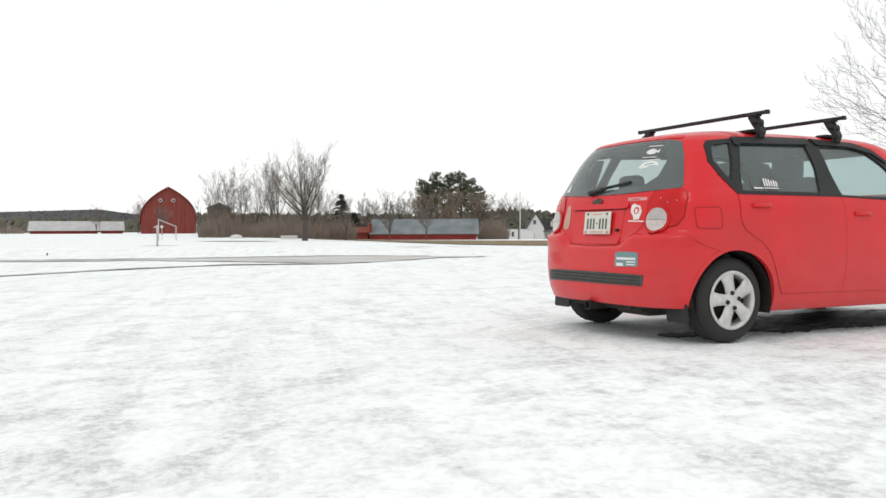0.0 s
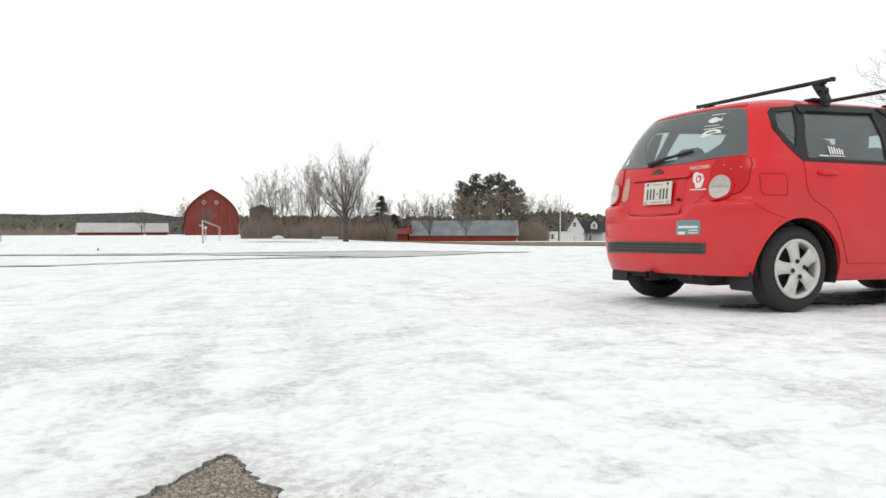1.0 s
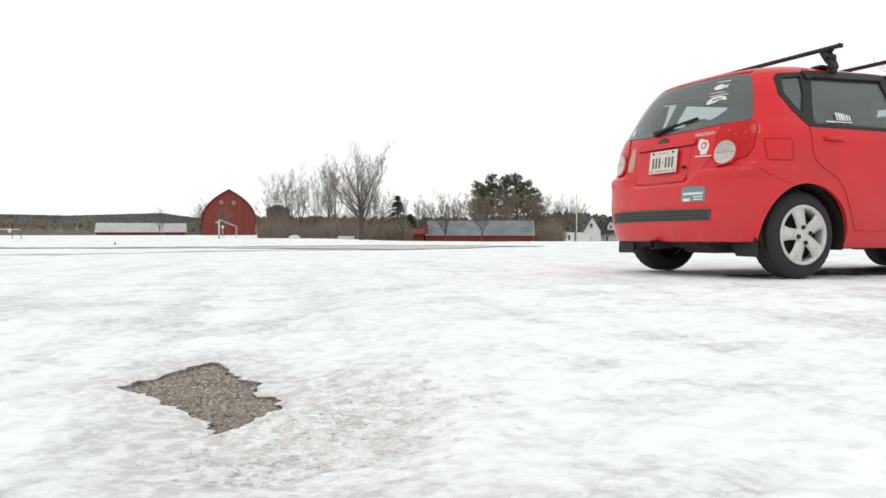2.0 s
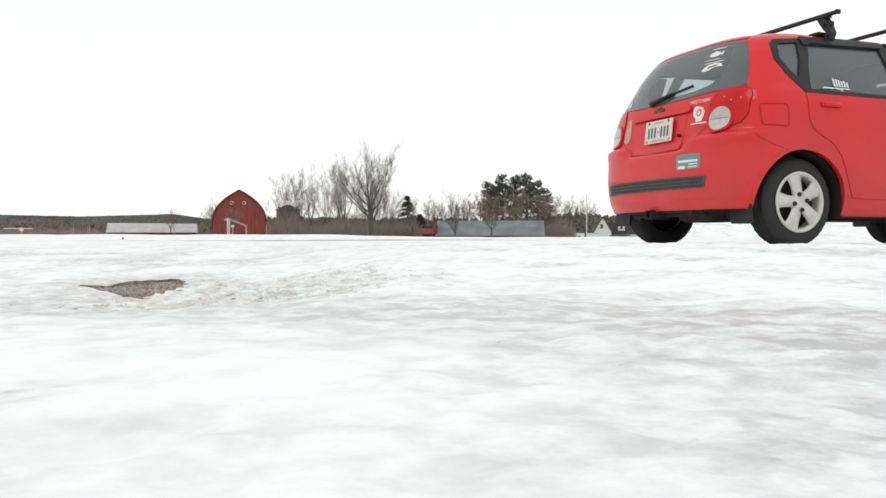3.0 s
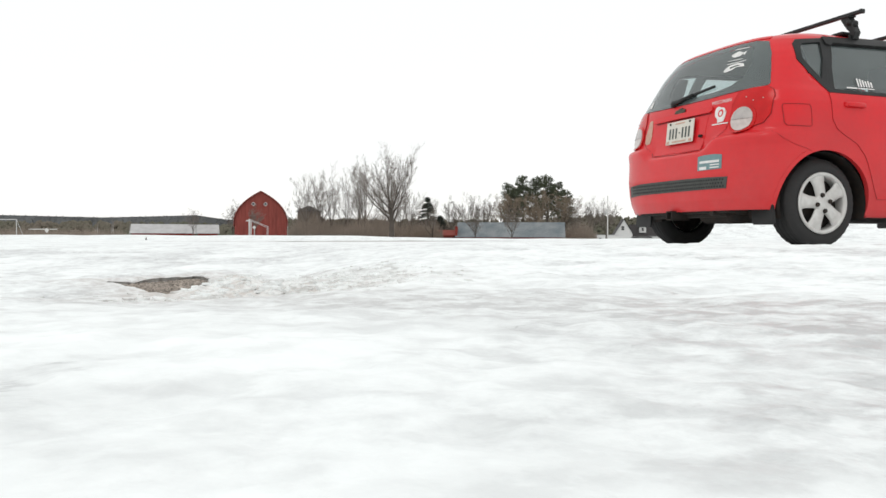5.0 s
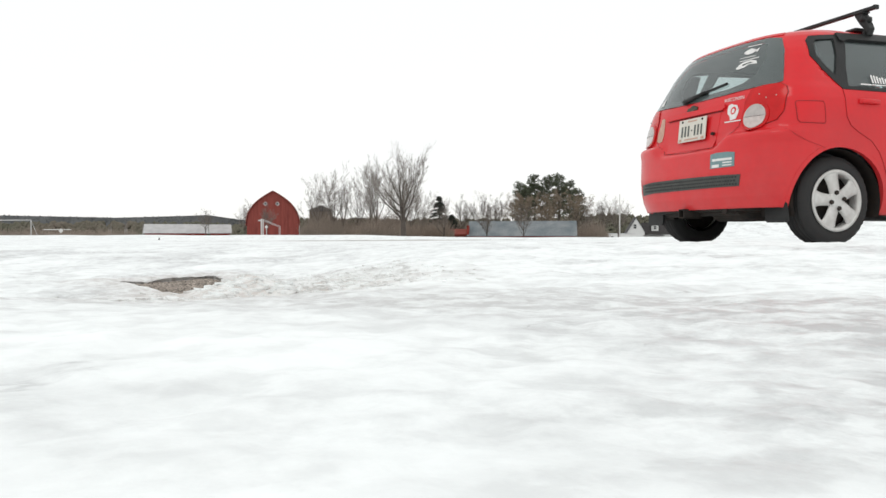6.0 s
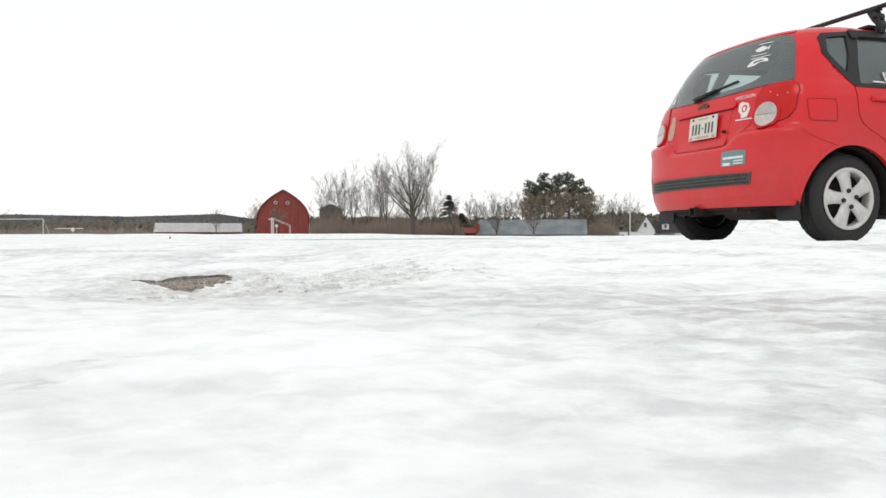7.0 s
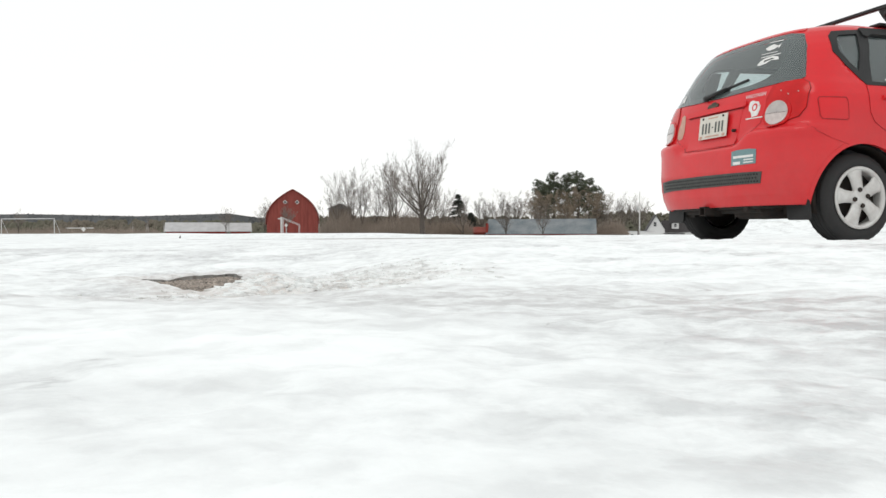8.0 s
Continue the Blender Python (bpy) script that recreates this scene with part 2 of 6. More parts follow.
WEATHERED = material("weathered_boards", (0.22, 0.175, 0.14), 0.9, vary=0.4, scale=1.5, bump=0.02, bump_scale=8, stretch=(3, 3, 0.4))
DARKPANE = material("dark_window", (0.03, 0.035, 0.04), 0.15)
TRIM = material("white_trim", (0.62, 0.61, 0.59), 0.7, vary=0.15, scale=3)
GALV = material("white_metal_post", (0.56, 0.56, 0.55), 0.5, vary=0.2, scale=5)
BARK = material("bare_bark", (0.10, 0.083, 0.07), 0.95, vary=0.4, scale=4, bump=0.02, bump_scale=14)
BIRCH = material("pale_birch_bark", (0.42, 0.40, 0.38), 0.85, vary=0.4, scale=3, stretch=(1, 1, 4))
TWIG = material("bare_twigs", (0.22, 0.19, 0.165), 0.95, vary=0.35, scale=0.7)
BRUSH = material("brown_brush", (0.32, 0.26, 0.21), 0.95, vary=0.5, scale=0.25)
OAKTWIG = material("brown_twigs", (0.25, 0.20, 0.15), 0.95, vary=0.35, scale=0.6)
RUSSET = material("dry_tan_leaves", (0.30, 0.235, 0.17), 0.95, vary=0.3, scale=0.5)
NEEDLE = material("pine_needles", (0.095, 0.115, 0.066), 0.9, vary=0.5, scale=0.7)
SPRUCE = material("spruce_needles", (0.035, 0.045, 0.033), 0.9, vary=0.5, scale=1.5)
DARKWOOD = material("dark_mixed_woods", (0.085, 0.09, 0.06), 1.0, second=(0.15, 0.125, 0.10), scale=0.03, bump_scale=0.4)
FARWOOD = material("far_woodland", (0.105, 0.11, 0.112), 1.0, vary=0.5, scale=0.05)


# ---- mesh helpers ----
def mesh_object(name, verts, faces, mats, parent=None, label="", smooth=True):
    me = bpy.data.meshes.new(name)
    me.from_pydata([tuple(v) for v in verts], [], [tuple(f) for f in faces])
    for m in mats if isinstance(mats, (list, tuple)) else (mats,):
        me.materials.append(m)
    if smooth:
        me.polygons.foreach_set("use_smooth", [True] * len(me.polygons))
    me.update()
    ob = new(name, me)
    if parent:
        ob.parent = parent
    if label:
        tagged(ob, label)
    return ob


def part(name, bm, mat, parent=None, label="", smooth=False):
    """One bmesh as one mesh object under a thing or a part."""
    bmesh.ops.recalc_face_normals(bm, faces=bm.faces)
    me = bpy.data.meshes.new(name)
    bm.to_mesh(me)
    bm.free()
    me.materials.append(mat)
    if smooth:
        me.polygons.foreach_set("use_smooth", [True] * len(me.polygons))
    ob = new(name, me)
    if parent:
        ob.parent = parent
    if label:
        tagged(ob, label)
    return ob


def thing(name, m, label, category, group="", kind=""):
    ob = new(name)
    ob.matrix_world = m
    return tagged(ob, label, category, group, kind)


def box(bm, centre, size, bevel=0.0, m=None):
    r = bmesh.ops.create_cube(bm, size=1.0)
    mat = Matrix.Translation(centre) @ Matrix.Diagonal((*size, 1))
    if m is not None:
        mat = m @ mat
    bmesh.ops.transform(bm, matrix=mat, verts=r["verts"])
    if bevel:
        edges = list({e for v in r["verts"] for e in v.link_edges})
        bmesh.ops.bevel(bm, geom=edges, offset=bevel, segments=2, affect="EDGES", profile=0.5)
    return bm


def tube(bm, a, b, r1, r2=None, sides=10):
    a, b = Vector(a), Vector(b)
    r2 = r1 if r2 is None else r2
    q = (b - a).to_track_quat("Z", "Y").to_matrix().to_4x4()
    bmesh.ops.create_cone(bm, cap_ends=True, segments=sides, radius1=r1, radius2=r2, depth=(b - a).length, matrix=Matrix.Translation((a + b) / 2) @ q)
    return bm


def prism(bm, outline, depth_from, depth_to, axes="xz"):
    """A polygon given in two axes, drawn out along the third."""
    def at(p, d):
        return {"xz": (p[0], d, p[1]), "yz": (d, p[0], p[1]), "xy": (p[0], p[1], d)}[axes]
    lo = [bm.verts.new(at(p, depth_from)) for p in outline]
    hi = [bm.verts.new(at(p, depth_to)) for p in outline]
    bm.faces.new(lo)
    bm.faces.new(hi[::-1])
    k = len(outline)
    for i in range(k):
        bm.faces.new((lo[i], hi[i], hi[(i + 1) % k], lo[(i + 1) % k]))
    return bm


def lathe(profile, sides=48):
    """A profile of (radius, along) turned round the y axis."""
    verts, faces = [], []
    for i in range(sides):
        a = 2 * math.pi * i / sides
        for r, d in profile:
            verts.append((r * math.cos(a), d, r * math.sin(a)))
    k = len(profile)
    for i in range(sides):
        j = (i + 1) % sides
        for q in range(k - 1):
            faces.append((i * k + q, i * k + q + 1, j * k + q + 1, j * k + q))
    return verts, faces


def stalks(segments, sides=3):
    """Tapered prisms for many branches at once: rows of (start, end, radius, radius)."""
    s = np.array([[*a, *b, r, q] for a, b, r, q in segments], float)
    a, b, r, q = s[:, :3], s[:, 3:6], s[:, 6], s[:, 7]
    d = b - a
    d /= np.linalg.norm(d, axis=1)[:, None] + 1e-9
    ref = np.where(np.abs(d[:, 2:3]) > 0.9, [[1.0, 0, 0]], [[0, 0, 1.0]])
    u = np.cross(d, ref)
    u /= np.linalg.norm(u, axis=1)[:, None] + 1e-9
    v = np.cross(d, u)
    rings = []
    for k in range(sides):
        c, n_ = math.cos(2 * math.pi * k / sides), math.sin(2 * math.pi * k / sides)
        rings.append(a + (u * c + v * n_) * r[:, None])
    for k in range(sides):
        c, n_ = math.cos(2 * math.pi * k / sides), math.sin(2 * math.pi * k / sides)
        rings.append(b + (u * c + v * n_) * q[:, None])
    verts = np.stack(rings, 1).reshape(-1, 3)
    base = np.arange(len(s)) * 2 * sides
    faces = []
    for k in range(sides):
        j = (k + 1) % sides
        faces.append(np.stack([base + k, base + j, base + sides + j, base + sides + k], 1))
    return verts.tolist(), np.concatenate(faces).tolist()


# ---- the lie of the land ----
LEFT_Y = [-50, 0, 0.7, 1.3, 2.3, 3.2, 5, 11, 16, 25, 28.6, 33, 45, 73, 110, 170, 400, 3500]
LEFT_Z = [0.0, 0.0, 0.004, -0.041, -0.041, -0.012, 0.0, 0.004, -0.1, -0.1, -0.03, 0.16, -0.05, -0.53, -0.2, 0.33, 0.5, 3]
RIGHT_Y = [-50, 0, 0.6, 1.4, 2.2, 3.4, 4.6, 5.6, 8, 12, 16, 25, 27, 31, 45, 77, 130, 250, 600, 3500]
RIGHT_Z = [0.0, 0.0, 0.004, -0.008, 0.008, 0.03, 0.028, -0.004, -0.004, 0.016, -0.1, -0.1, -0.05, 0.05, -0.2, -0.6, -0.68, -2.1, -2.5, 1]

# outline of the bare spot where the ice has melted through
POTHOLE = [(-0.893, 1.846), (-0.89, 1.934), (-0.87, 2.016), (-0.842, 2.13), (-0.831, 2.229), (-0.754, 2.161), (-0.712, 2.058), (-0.659, 1.984), (-0.602, 1.937), (-0.573, 1.807), (-0.509, 1.756), (-0.476, 1.619), (-0.465, 1.511), (-0.495, 1.437), (-0.531, 1.428), (-0.597, 1.568), (-0.722, 1.687), (-0.826, 1.773)]


def jagged(outline, step, amount, seed):
    out, k = [], len(outline)
    for i in range(k):
        a, b = np.array(outline[i]), np.array(outline[(i + 1) % k])
        m = max(1, int(np.linalg.norm(b - a) / step))
        nrm = np.array((-(b - a)[1], (b - a)[0])) / np.linalg.norm(b - a)
        for j in range(m):
            p = a + (b - a) * j / m
            out.append(p + nrm * amount * noise.noise((p[0] * 23, p[1] * 23, seed)) + nrm * amount * 0.6 * noise.noise((p[0] * 61, p[1] * 61, seed)))
    return np.array(out)


HOLE = jagged(POTHOLE, 0.012, 0.022, 3)


def in_poly(x, y, poly):
    x, y = np.asarray(x, float), np.asarray(y, float)
    inside = np.zeros(x.shape, bool)
    k = len(poly)
    for i in range(k):
        (x1, y1), (x2, y2) = poly[i], poly[(i + 1) % k]
        if y1 == y2:
            continue
        inside ^= ((y1 > y) != (y2 > y)) & (x < (x2 - x1) * (y - y1) / (y2 - y1) + x1)
    return inside


def nearest(x, y, poly):
    """Distance to a closed outline and the nearest point on it."""
    best, bx, by = np.full(x.shape, 1e9), x.copy(), y.copy()
    k = len(poly)
    for i in range(k):
        (x1, y1), (x2, y2) = poly[i], poly[(i + 1) % k]
        dx, dy = x2 - x1, y2 - y1
        t = np.clip(((x - x1) * dx + (y - y1) * dy) / (dx * dx + dy * dy + 1e-12), 0, 1)
        px_, py_ = x1 + t * dx, y1 + t * dy
        d = np.hypot(x - px_, y - py_)
        m = d < best
        best[m], bx[m], by[m] = d[m], px_[m], py_[m]
    return best, bx, by


def smooth_table(v, xs, ys):
    """Cosine-eased steps between the rows of a table."""
    i = np.clip(np.searchsorted(xs, v) - 1, 0, len(xs) - 2)
    xs, ys = np.array(xs), np.array(ys)
    t = np.clip((v - xs[i]) / (xs[i + 1] - xs[i]), 0, 1)
    t = 0.5 * t + 0.5 * (t * t * (3 - 2 * t))
    return ys[i] + (ys[i + 1] - ys[i]) * t


def land(x, y):
    """Height of the snow without its fine relief."""
    x, y = np.asarray(x, float), np.asarray(y, float)
    side = np.clip((x / np.maximum(y + 0.3, 0.3) + 0.27) / 0.22, 0, 1)
    side = side * side * (3 - 2 * side)
    z = smooth_table(y, LEFT_Y, LEFT_Z) * (1 - side) + smooth_table(y, RIGHT_Y, RIGHT_Z) * side
    # a ploughed snow bank beyond the car, and a slight lip beside the bare spot
    bank = np.clip((x / np.maximum(y, 0.3) - 0.15) / 0.05, 0, 1)
    z = z + 0.62 * bank * np.exp(-(((y - 19) / 3.2) ** 2)) + 2.2 * bank * np.clip((y - 24) / 60, 0, 1)
    return z + 0.034 * np.exp(-(((x + 0.412) / 0.075) ** 2) - ((y - 1.43) / 0.10) ** 2) - 0.014 * np.exp(-(((x + 0.27) / 0.12) ** 2) - ((y - 1.42) / 0.27) ** 2)


def lumps(x, y, scale, seed):
    return np.array([noise.noise((a * scale, b * scale, seed)) for a, b in zip(x.ravel(), y.ravel())]).reshape(x.shape)


def ground_at(x, y):
    return float(land(np.array([x]), np.array([y]))[0])


def relief(x, y):
    """The snow with its fine relief."""
    z = land(x, y)
    dist = np.hypot(x - 0.08, y - 0.06)
    near = np.clip(1.3 - dist / 9.0, 0, 1)
    calm = np.clip((dist - 0.02) / 0.3, 0.15, 1)
    calm = calm * np.clip(0.4 + (dist - 0.7) / 2.0, 0.4, 1.0)
    z = z + calm * near * (0.008 * lumps(x, y, 2.6, 1) + 0.0065 * lumps(x, y, 7, 2) + 0.0062 * lumps(x, y, 17, 3))
    far_ = np.clip((dist - 6) / 10, 0, 1) * np.clip(1.6 - dist / 60, 0, 1)
    z = z + far_ * np.where(y < 29, 0.007, 0.03) * lumps(x, y, 0.45, 4)
    z = z + np.clip(1.2 - dist / 2.6, 0, 1) * calm * (0.0046 * lumps(x, y, 33, 6) + 0.0036 * lumps(x, y, 60, 5))
    # no relief above the tyres' footing
    for wx, wy in ((1.2, 7.23), (1.9, 5.82), (4.12, 6.93), (3.42, 8.34)):
        z = np.where(np.hypot(x - wx, y - wy) < 0.32, np.minimum(z, 0.0), z)
    return z


def glaze_at(gx, gy):
    """How far the snow has turned to grey ice: round the bare spot and in worn lanes; greyed too where the car stands.
    """
    dd, _, _ = nearest(gx, gy, HOLE)

    def spot(cx, cy, sx, sy, turn=0.0):
        u = (gx - cx) * math.cos(turn) + (gy - cy) * math.sin(turn)
        v = (gy - cy) * math.cos(turn) - (gx - cx) * math.sin(turn)
        return np.exp(-((u / sx) ** 2) - (v / sy) ** 2)

    g = 0.95 * np.exp(-((dd / 0.19) ** 2)) * (gy < 4) + 1.25 * spot(-0.33, 1.44, 0.17, 0.36) + 1.0 * spot(0.22, 0.80, 0.5, 0.17) + 0.8 * spot(-0.42, 0.90, 0.18, 0.12) + 0.3 * spot(0.1, 0.36, 0.2, 0.05) + 0.9 * spot(0.38, 0.56, 0.2, 0.2) + 0.8 * spot(0.27, 0.34, 0.15, 0.09) + 0.35 * spot(-0.14, 0.33, 0.09, 0.05)
    g = g + 0.3 * spot(2.7, 6.5, 2.4, 1.0, radians(26.6)) + 0.2 * spot(2.6, 5.2, 1.2, 0.4, radians(10)) + 0.75 * spot(-2.15, 3.5, 0.5, 0.4) + 0.6 * spot(-1.42, 2.95, 0.22, 0.16) + 0.3 * spot(1.1, 2.7, 1.0, 0.2, radians(-50)) + 0.35 * spot(-0.6, 3.6, 0.25, 1.2, radians(12))
    g = g + 0.4 * spot(-0.15, 1.05, 0.22, 0.13) + 0.4 * spot(0.06, 0.82, 0.26, 0.14) + 0.4 * spot(0.22, 0.6, 0.15, 0.14) + 0.35 * spot(0.31, 0.42, 0.13, 0.08) + 0.3 * spot(-0.55, 1.2, 0.25, 0.15)
    for tx, wide_, much in ((-0.22, 0.12, 0.42), (-0.80, 0.14, 0.36), (-1.75, 0.20, 0.30)):
        off = gx - tx + 0.2 * gy + 0.05 * np.sin(gy * 1.7 + tx * 9)
        g = g + much * np.exp(-((off / wide_) ** 2)) * np.clip((gy - 2.4) / 0.6, 0, 1) * np.clip((9 - gy) / 3, 0, 1)
    g = g + 0.3 * spot(2.0, 4.3, 1.6, 0.35, radians(-30))
    return np.clip(g, 0, 1.4)


def thaw_at(gx, gy):
    """Where brown meltwater has soaked the ice beside the bare spot."""
    dd, _, _ = nearest(gx, gy, HOLE)
    slush = np.exp(-(((gx + 0.30) / 0.24) ** 2) - ((gy - 1.42) / 0.40) ** 2)
    return np.clip(slush + 0.6 * np.exp(-((dd / 0.10) ** 2)) + 0.18 * np.exp(-(((gx - 0.05) / 0.5) ** 2) - ((gy - 0.85) / 0.25) ** 2), 0, 1)


def coat_ice(ob, glaze, thaw):
    """Store how icy and how soaked the snow is at each corner of a mesh."""
    for name, values in (("glaze", glaze), ("thaw", thaw)):
        at = ob.data.attributes.new(name, "FLOAT", "POINT")
        at.data.foreach_set("value", np.asarray(values, np.float32))


def build_ground():
    from mathutils import geometry
    cx, cy = 0.08, 0.06
    r = [0.015]
    while r[-1] < 1.05:
        r.append(r[-1] * 1.011 + 0.0005)
    while r[-1] < 2.7:
        r.append(r[-1] + 0.012)
    while r[-1] < 9:
        r.append(r[-1] * 1.011)
    while r[-1] < 3200:
        r.append(r[-1] * 1.045)
    ang = np.concatenate([np.arange(45, 140, 0.32), np.arange(140, 405, 4.0)])
    rr, aa = np.meshgrid(np.array(r), np.radians(ang), indexing="ij")
    x, y = cx + rr * np.cos(aa), cy + rr * np.sin(aa)
    z = relief(x, y)
    nr, na = x.shape
    verts = np.stack([x, y, z], -1).reshape(-1, 3)
    idx = np.arange(nr * na).reshape(nr, na)
    nxt = np.roll(idx, -1, axis=1)
    quads = np.stack([idx[:-1], idx[1:], nxt[1:], nxt[:-1]], -1).reshape(-1, 4)
    # the stretch round the bare spot is cut out and filled by a finer mesh that follows its edge
    hr, ha = np.hypot(HOLE[:, 0] - cx, HOLE[:, 1] - cy), np.degrees(np.arctan2(HOLE[:, 1] - cy, HOLE[:, 0] - cx))
    i0, i1 = int(np.searchsorted(r, hr.min() - 0.06)), int(np.searchsorted(r, hr.max() + 0.06))
    j0, j1 = int(np.searchsorted(ang, ha.min() - 2.0)), int(np.searchsorted(ang, ha.max() + 2.0))
    cut = np.zeros((nr - 1, na), bool)
    cut[i0:i1, j0:j1] = True
    keep = quads[~cut.reshape(-1)]
    loop = [idx[i0, j] for j in range(j0, j1)] + [idx[i, j1] for i in range(i0, i1)] + [idx[i1, j] for j in range(j1, j0, -1)] + [idx[i, j0] for i in range(i1, i0, -1)]
    rim_out = verts[loop][:, :2]
    gx, gy = np.meshgrid(np.arange(rim_out[:, 0].min(), rim_out[:, 0].max(), 0.0105), np.arange(rim_out[:, 1].min(), rim_out[:, 1].max(), 0.0105))
    rng = np.random.default_rng(2)
    gx, gy = (gx + rng.uniform(-0.003, 0.003, gx.shape)).ravel(), (gy + rng.uniform(-0.003, 0.003, gy.shape)).ravel()
    d_out, _, _ = nearest(gx, gy, rim_out)
    d_in, _, _ = nearest(gx, gy, HOLE)
    ok = in_poly(gx, gy, rim_out) & (d_out > 0.006) & (d_in > 0.005)
    pts = np.vstack([rim_out, HOLE, np.stack([gx[ok], gy[ok]], 1)])
    k, h = len(rim_out), len(HOLE)
    edges = [(i, (i + 1) % k) for i in range(k)] + [(k + i, k + (i + 1) % h) for i in range(h)]
    vs, _, tris, origin, _, _ = geometry.delaunay_2d_cdt([Vector(p) for p in pts], edges, [], 1, 1e-6)
    vs = np.array([tuple(v) for v in vs])
    tris = np.array([tuple(t) for t in tris])
    mid = vs[tris].mean(1)
    bare = in_poly(mid[:, 0], mid[:, 1], HOLE)
    fx, fy = vs[:, 0], vs[:, 1]
    d_rim, _, _ = nearest(fx, fy, HOLE)
    top = relief(fx, fy) - 0.006 * np.exp(-((d_rim / 0.012) ** 2))
    # shared border keeps the border's own heights
    for a, o in enumerate(origin):
        if o and min(o) < k:
            top[a] = verts[loop[min(o)], 2]
    base = len(verts)
    fine_top = np.stack([fx, fy, top], 1)
    rim_ids = [a for a, o in enumerate(origin) if any(k <= q < k + h for q in o)]
    order = {}
    for a in rim_ids:
        order[min(q for q in origin[a] if k <= q < k + h) - k] = a
    ring = [order[q] for q in sorted(order)]
    low = fine_top[ring] - np.array((0, 0, 0.022))
    low[:, 2] = np.minimum(low[:, 2], -0.062)
    centre = base + len(fine_top) + len(low)
    all_v = np.vstack([verts, fine_top, low, [[cx, cy, ground_at(cx, cy)]]])
    faces = keep.tolist() + (tris[~bare] + base).tolist()
    lo0 = base + len(fine_top)
    for q in range(len(ring)):
        e = (q + 1) % len(ring)
        faces.append((base + ring[q], base + ring[e], lo0 + e, lo0 + q))
    faces += [(centre, int(idx[0, j]), int(nxt[0, j])) for j in range(na)]
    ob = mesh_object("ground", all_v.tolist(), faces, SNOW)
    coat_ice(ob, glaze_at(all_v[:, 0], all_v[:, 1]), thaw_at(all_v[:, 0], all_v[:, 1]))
    tagged(ob, "packed white snow glazed with grey ice, uneven", "snow ground", kind="structure")
    used = np.unique(tris[bare])
    remap = {int(v): i for i, v in enumerate(used)}
    bed = np.stack([fx[used], fy[used], -0.057 + 0.003 * lumps(fx[used], fy[used], 30, 7)], 1)
    spot = mesh_object("bare_gravel", bed.tolist(), [[remap[int(v)] for v in t] for t in tris[bare]], GRAVEL)
    tagged(spot, "bare brown gravel showing through a hole in the ice", "gravel", kind="structure")
    return ob


build_ground()


def build_pebbles():
    """Loose stones on the bare spot, each a small uneven lump."""
    rng = np.random.default_rng(5)
    base = np.array([(1, 0, 0), (-1, 0, 0), (0, 1, 0), (0, -1, 0), (0, 0, 1), (0, 0, -0.5)], float)
    tri = np.array([(0, 2, 4), (2, 1, 4), (1, 3, 4), (3, 0, 4), (2, 0, 5), (1, 2, 5), (3, 1, 5), (0, 3, 5)])
    xs, ys = rng.uniform(-0.93, -0.46, 24000), rng.uniform(1.42, 2.27, 24000)
    d, _, _ = nearest(xs, ys, HOLE)
    ok = in_poly(xs, ys, HOLE) & (d > 0.006)
    xs, ys = xs[ok], ys[ok]
    size = rng.gamma(2.4, 0.0015, len(xs)).clip(0.0014, 0.0075)
    verts, faces = [], []
    for i, (x, y, s) in enumerate(zip(xs, ys, size)):
        a = rng.uniform(0, 6.28)
        v = base * (s * rng.uniform(0.7, 1.3, 3)) + rng.normal(0, s * 0.15, (6, 3))
        c, n_ = math.cos(a), math.sin(a)
        verts.append(np.stack([x + v[:, 0] * c - v[:, 1] * n_, y + v[:, 0] * n_ + v[:, 1] * c, -0.0555 + 0.6 * v[:, 2]], 1))
        faces.append(tri + 6 * i)
    ob = mesh_object("pebbles", np.concatenate(verts).tolist(), np.concatenate(faces).tolist(), PEBBLE, smooth=False)
    tagged(ob, "loose small brown stones lying on the bare gravel", "pebbles", kind="stuff")


build_pebbles()


def build_ice_crust():
    """Broken crust: thin uneven shards of ice on the slush beside the bare spot."""
    rng = np.random.default_rng(8)
    verts, faces = [], []
    xs, ys = rng.normal(-0.33, 0.10, 2400), rng.normal(1.43, 0.22, 2400)
    d, _, _ = nearest(xs, ys, HOLE)
    ok = (d > 0.02) & ~in_poly(xs, ys, HOLE) & (ys > 1.1)
    xs, ys = xs[ok][:1500], ys[ok][:1500]
    for x, y, z in zip(xs, ys, relief(xs, ys)):
        k, r = rng.integers(4, 7), rng.gamma(2.0, 0.0018) + 0.002
        a0, tilt = rng.uniform(0, 6.28), rng.normal(0, 0.14, 2)
        i = len(verts)
        ring = [(r * rng.uniform(0.6, 1.3) * math.cos(a0 + 6.283 * q / k), 0.6 * r * rng.uniform(0.6, 1.3) * math.sin(a0 + 6.283 * q / k)) for q in range(k)]
        for lift in (-0.002, 0.0010 + 0.08 * r):
            verts += [(x + p, y + q, z + lift + p * tilt[0] + q * tilt[1]) for p, q in ring]
        faces.append([i + k + q for q in range(k)])
        faces += [(i + q, i + (q + 1) % k, i + k + (q + 1) % k, i + k + q) for q in range(k)]
    ob = mesh_object("ice_crust", verts, faces, SNOW, smooth=False)
    coat_ice(ob, [0.55] * len(ob.data.vertices), [0.6] * len(ob.data.vertices))
    tagged(ob, "broken shards of thin ice crust beside the bare gravel", "ice shards", kind="stuff")


build_ice_crust()


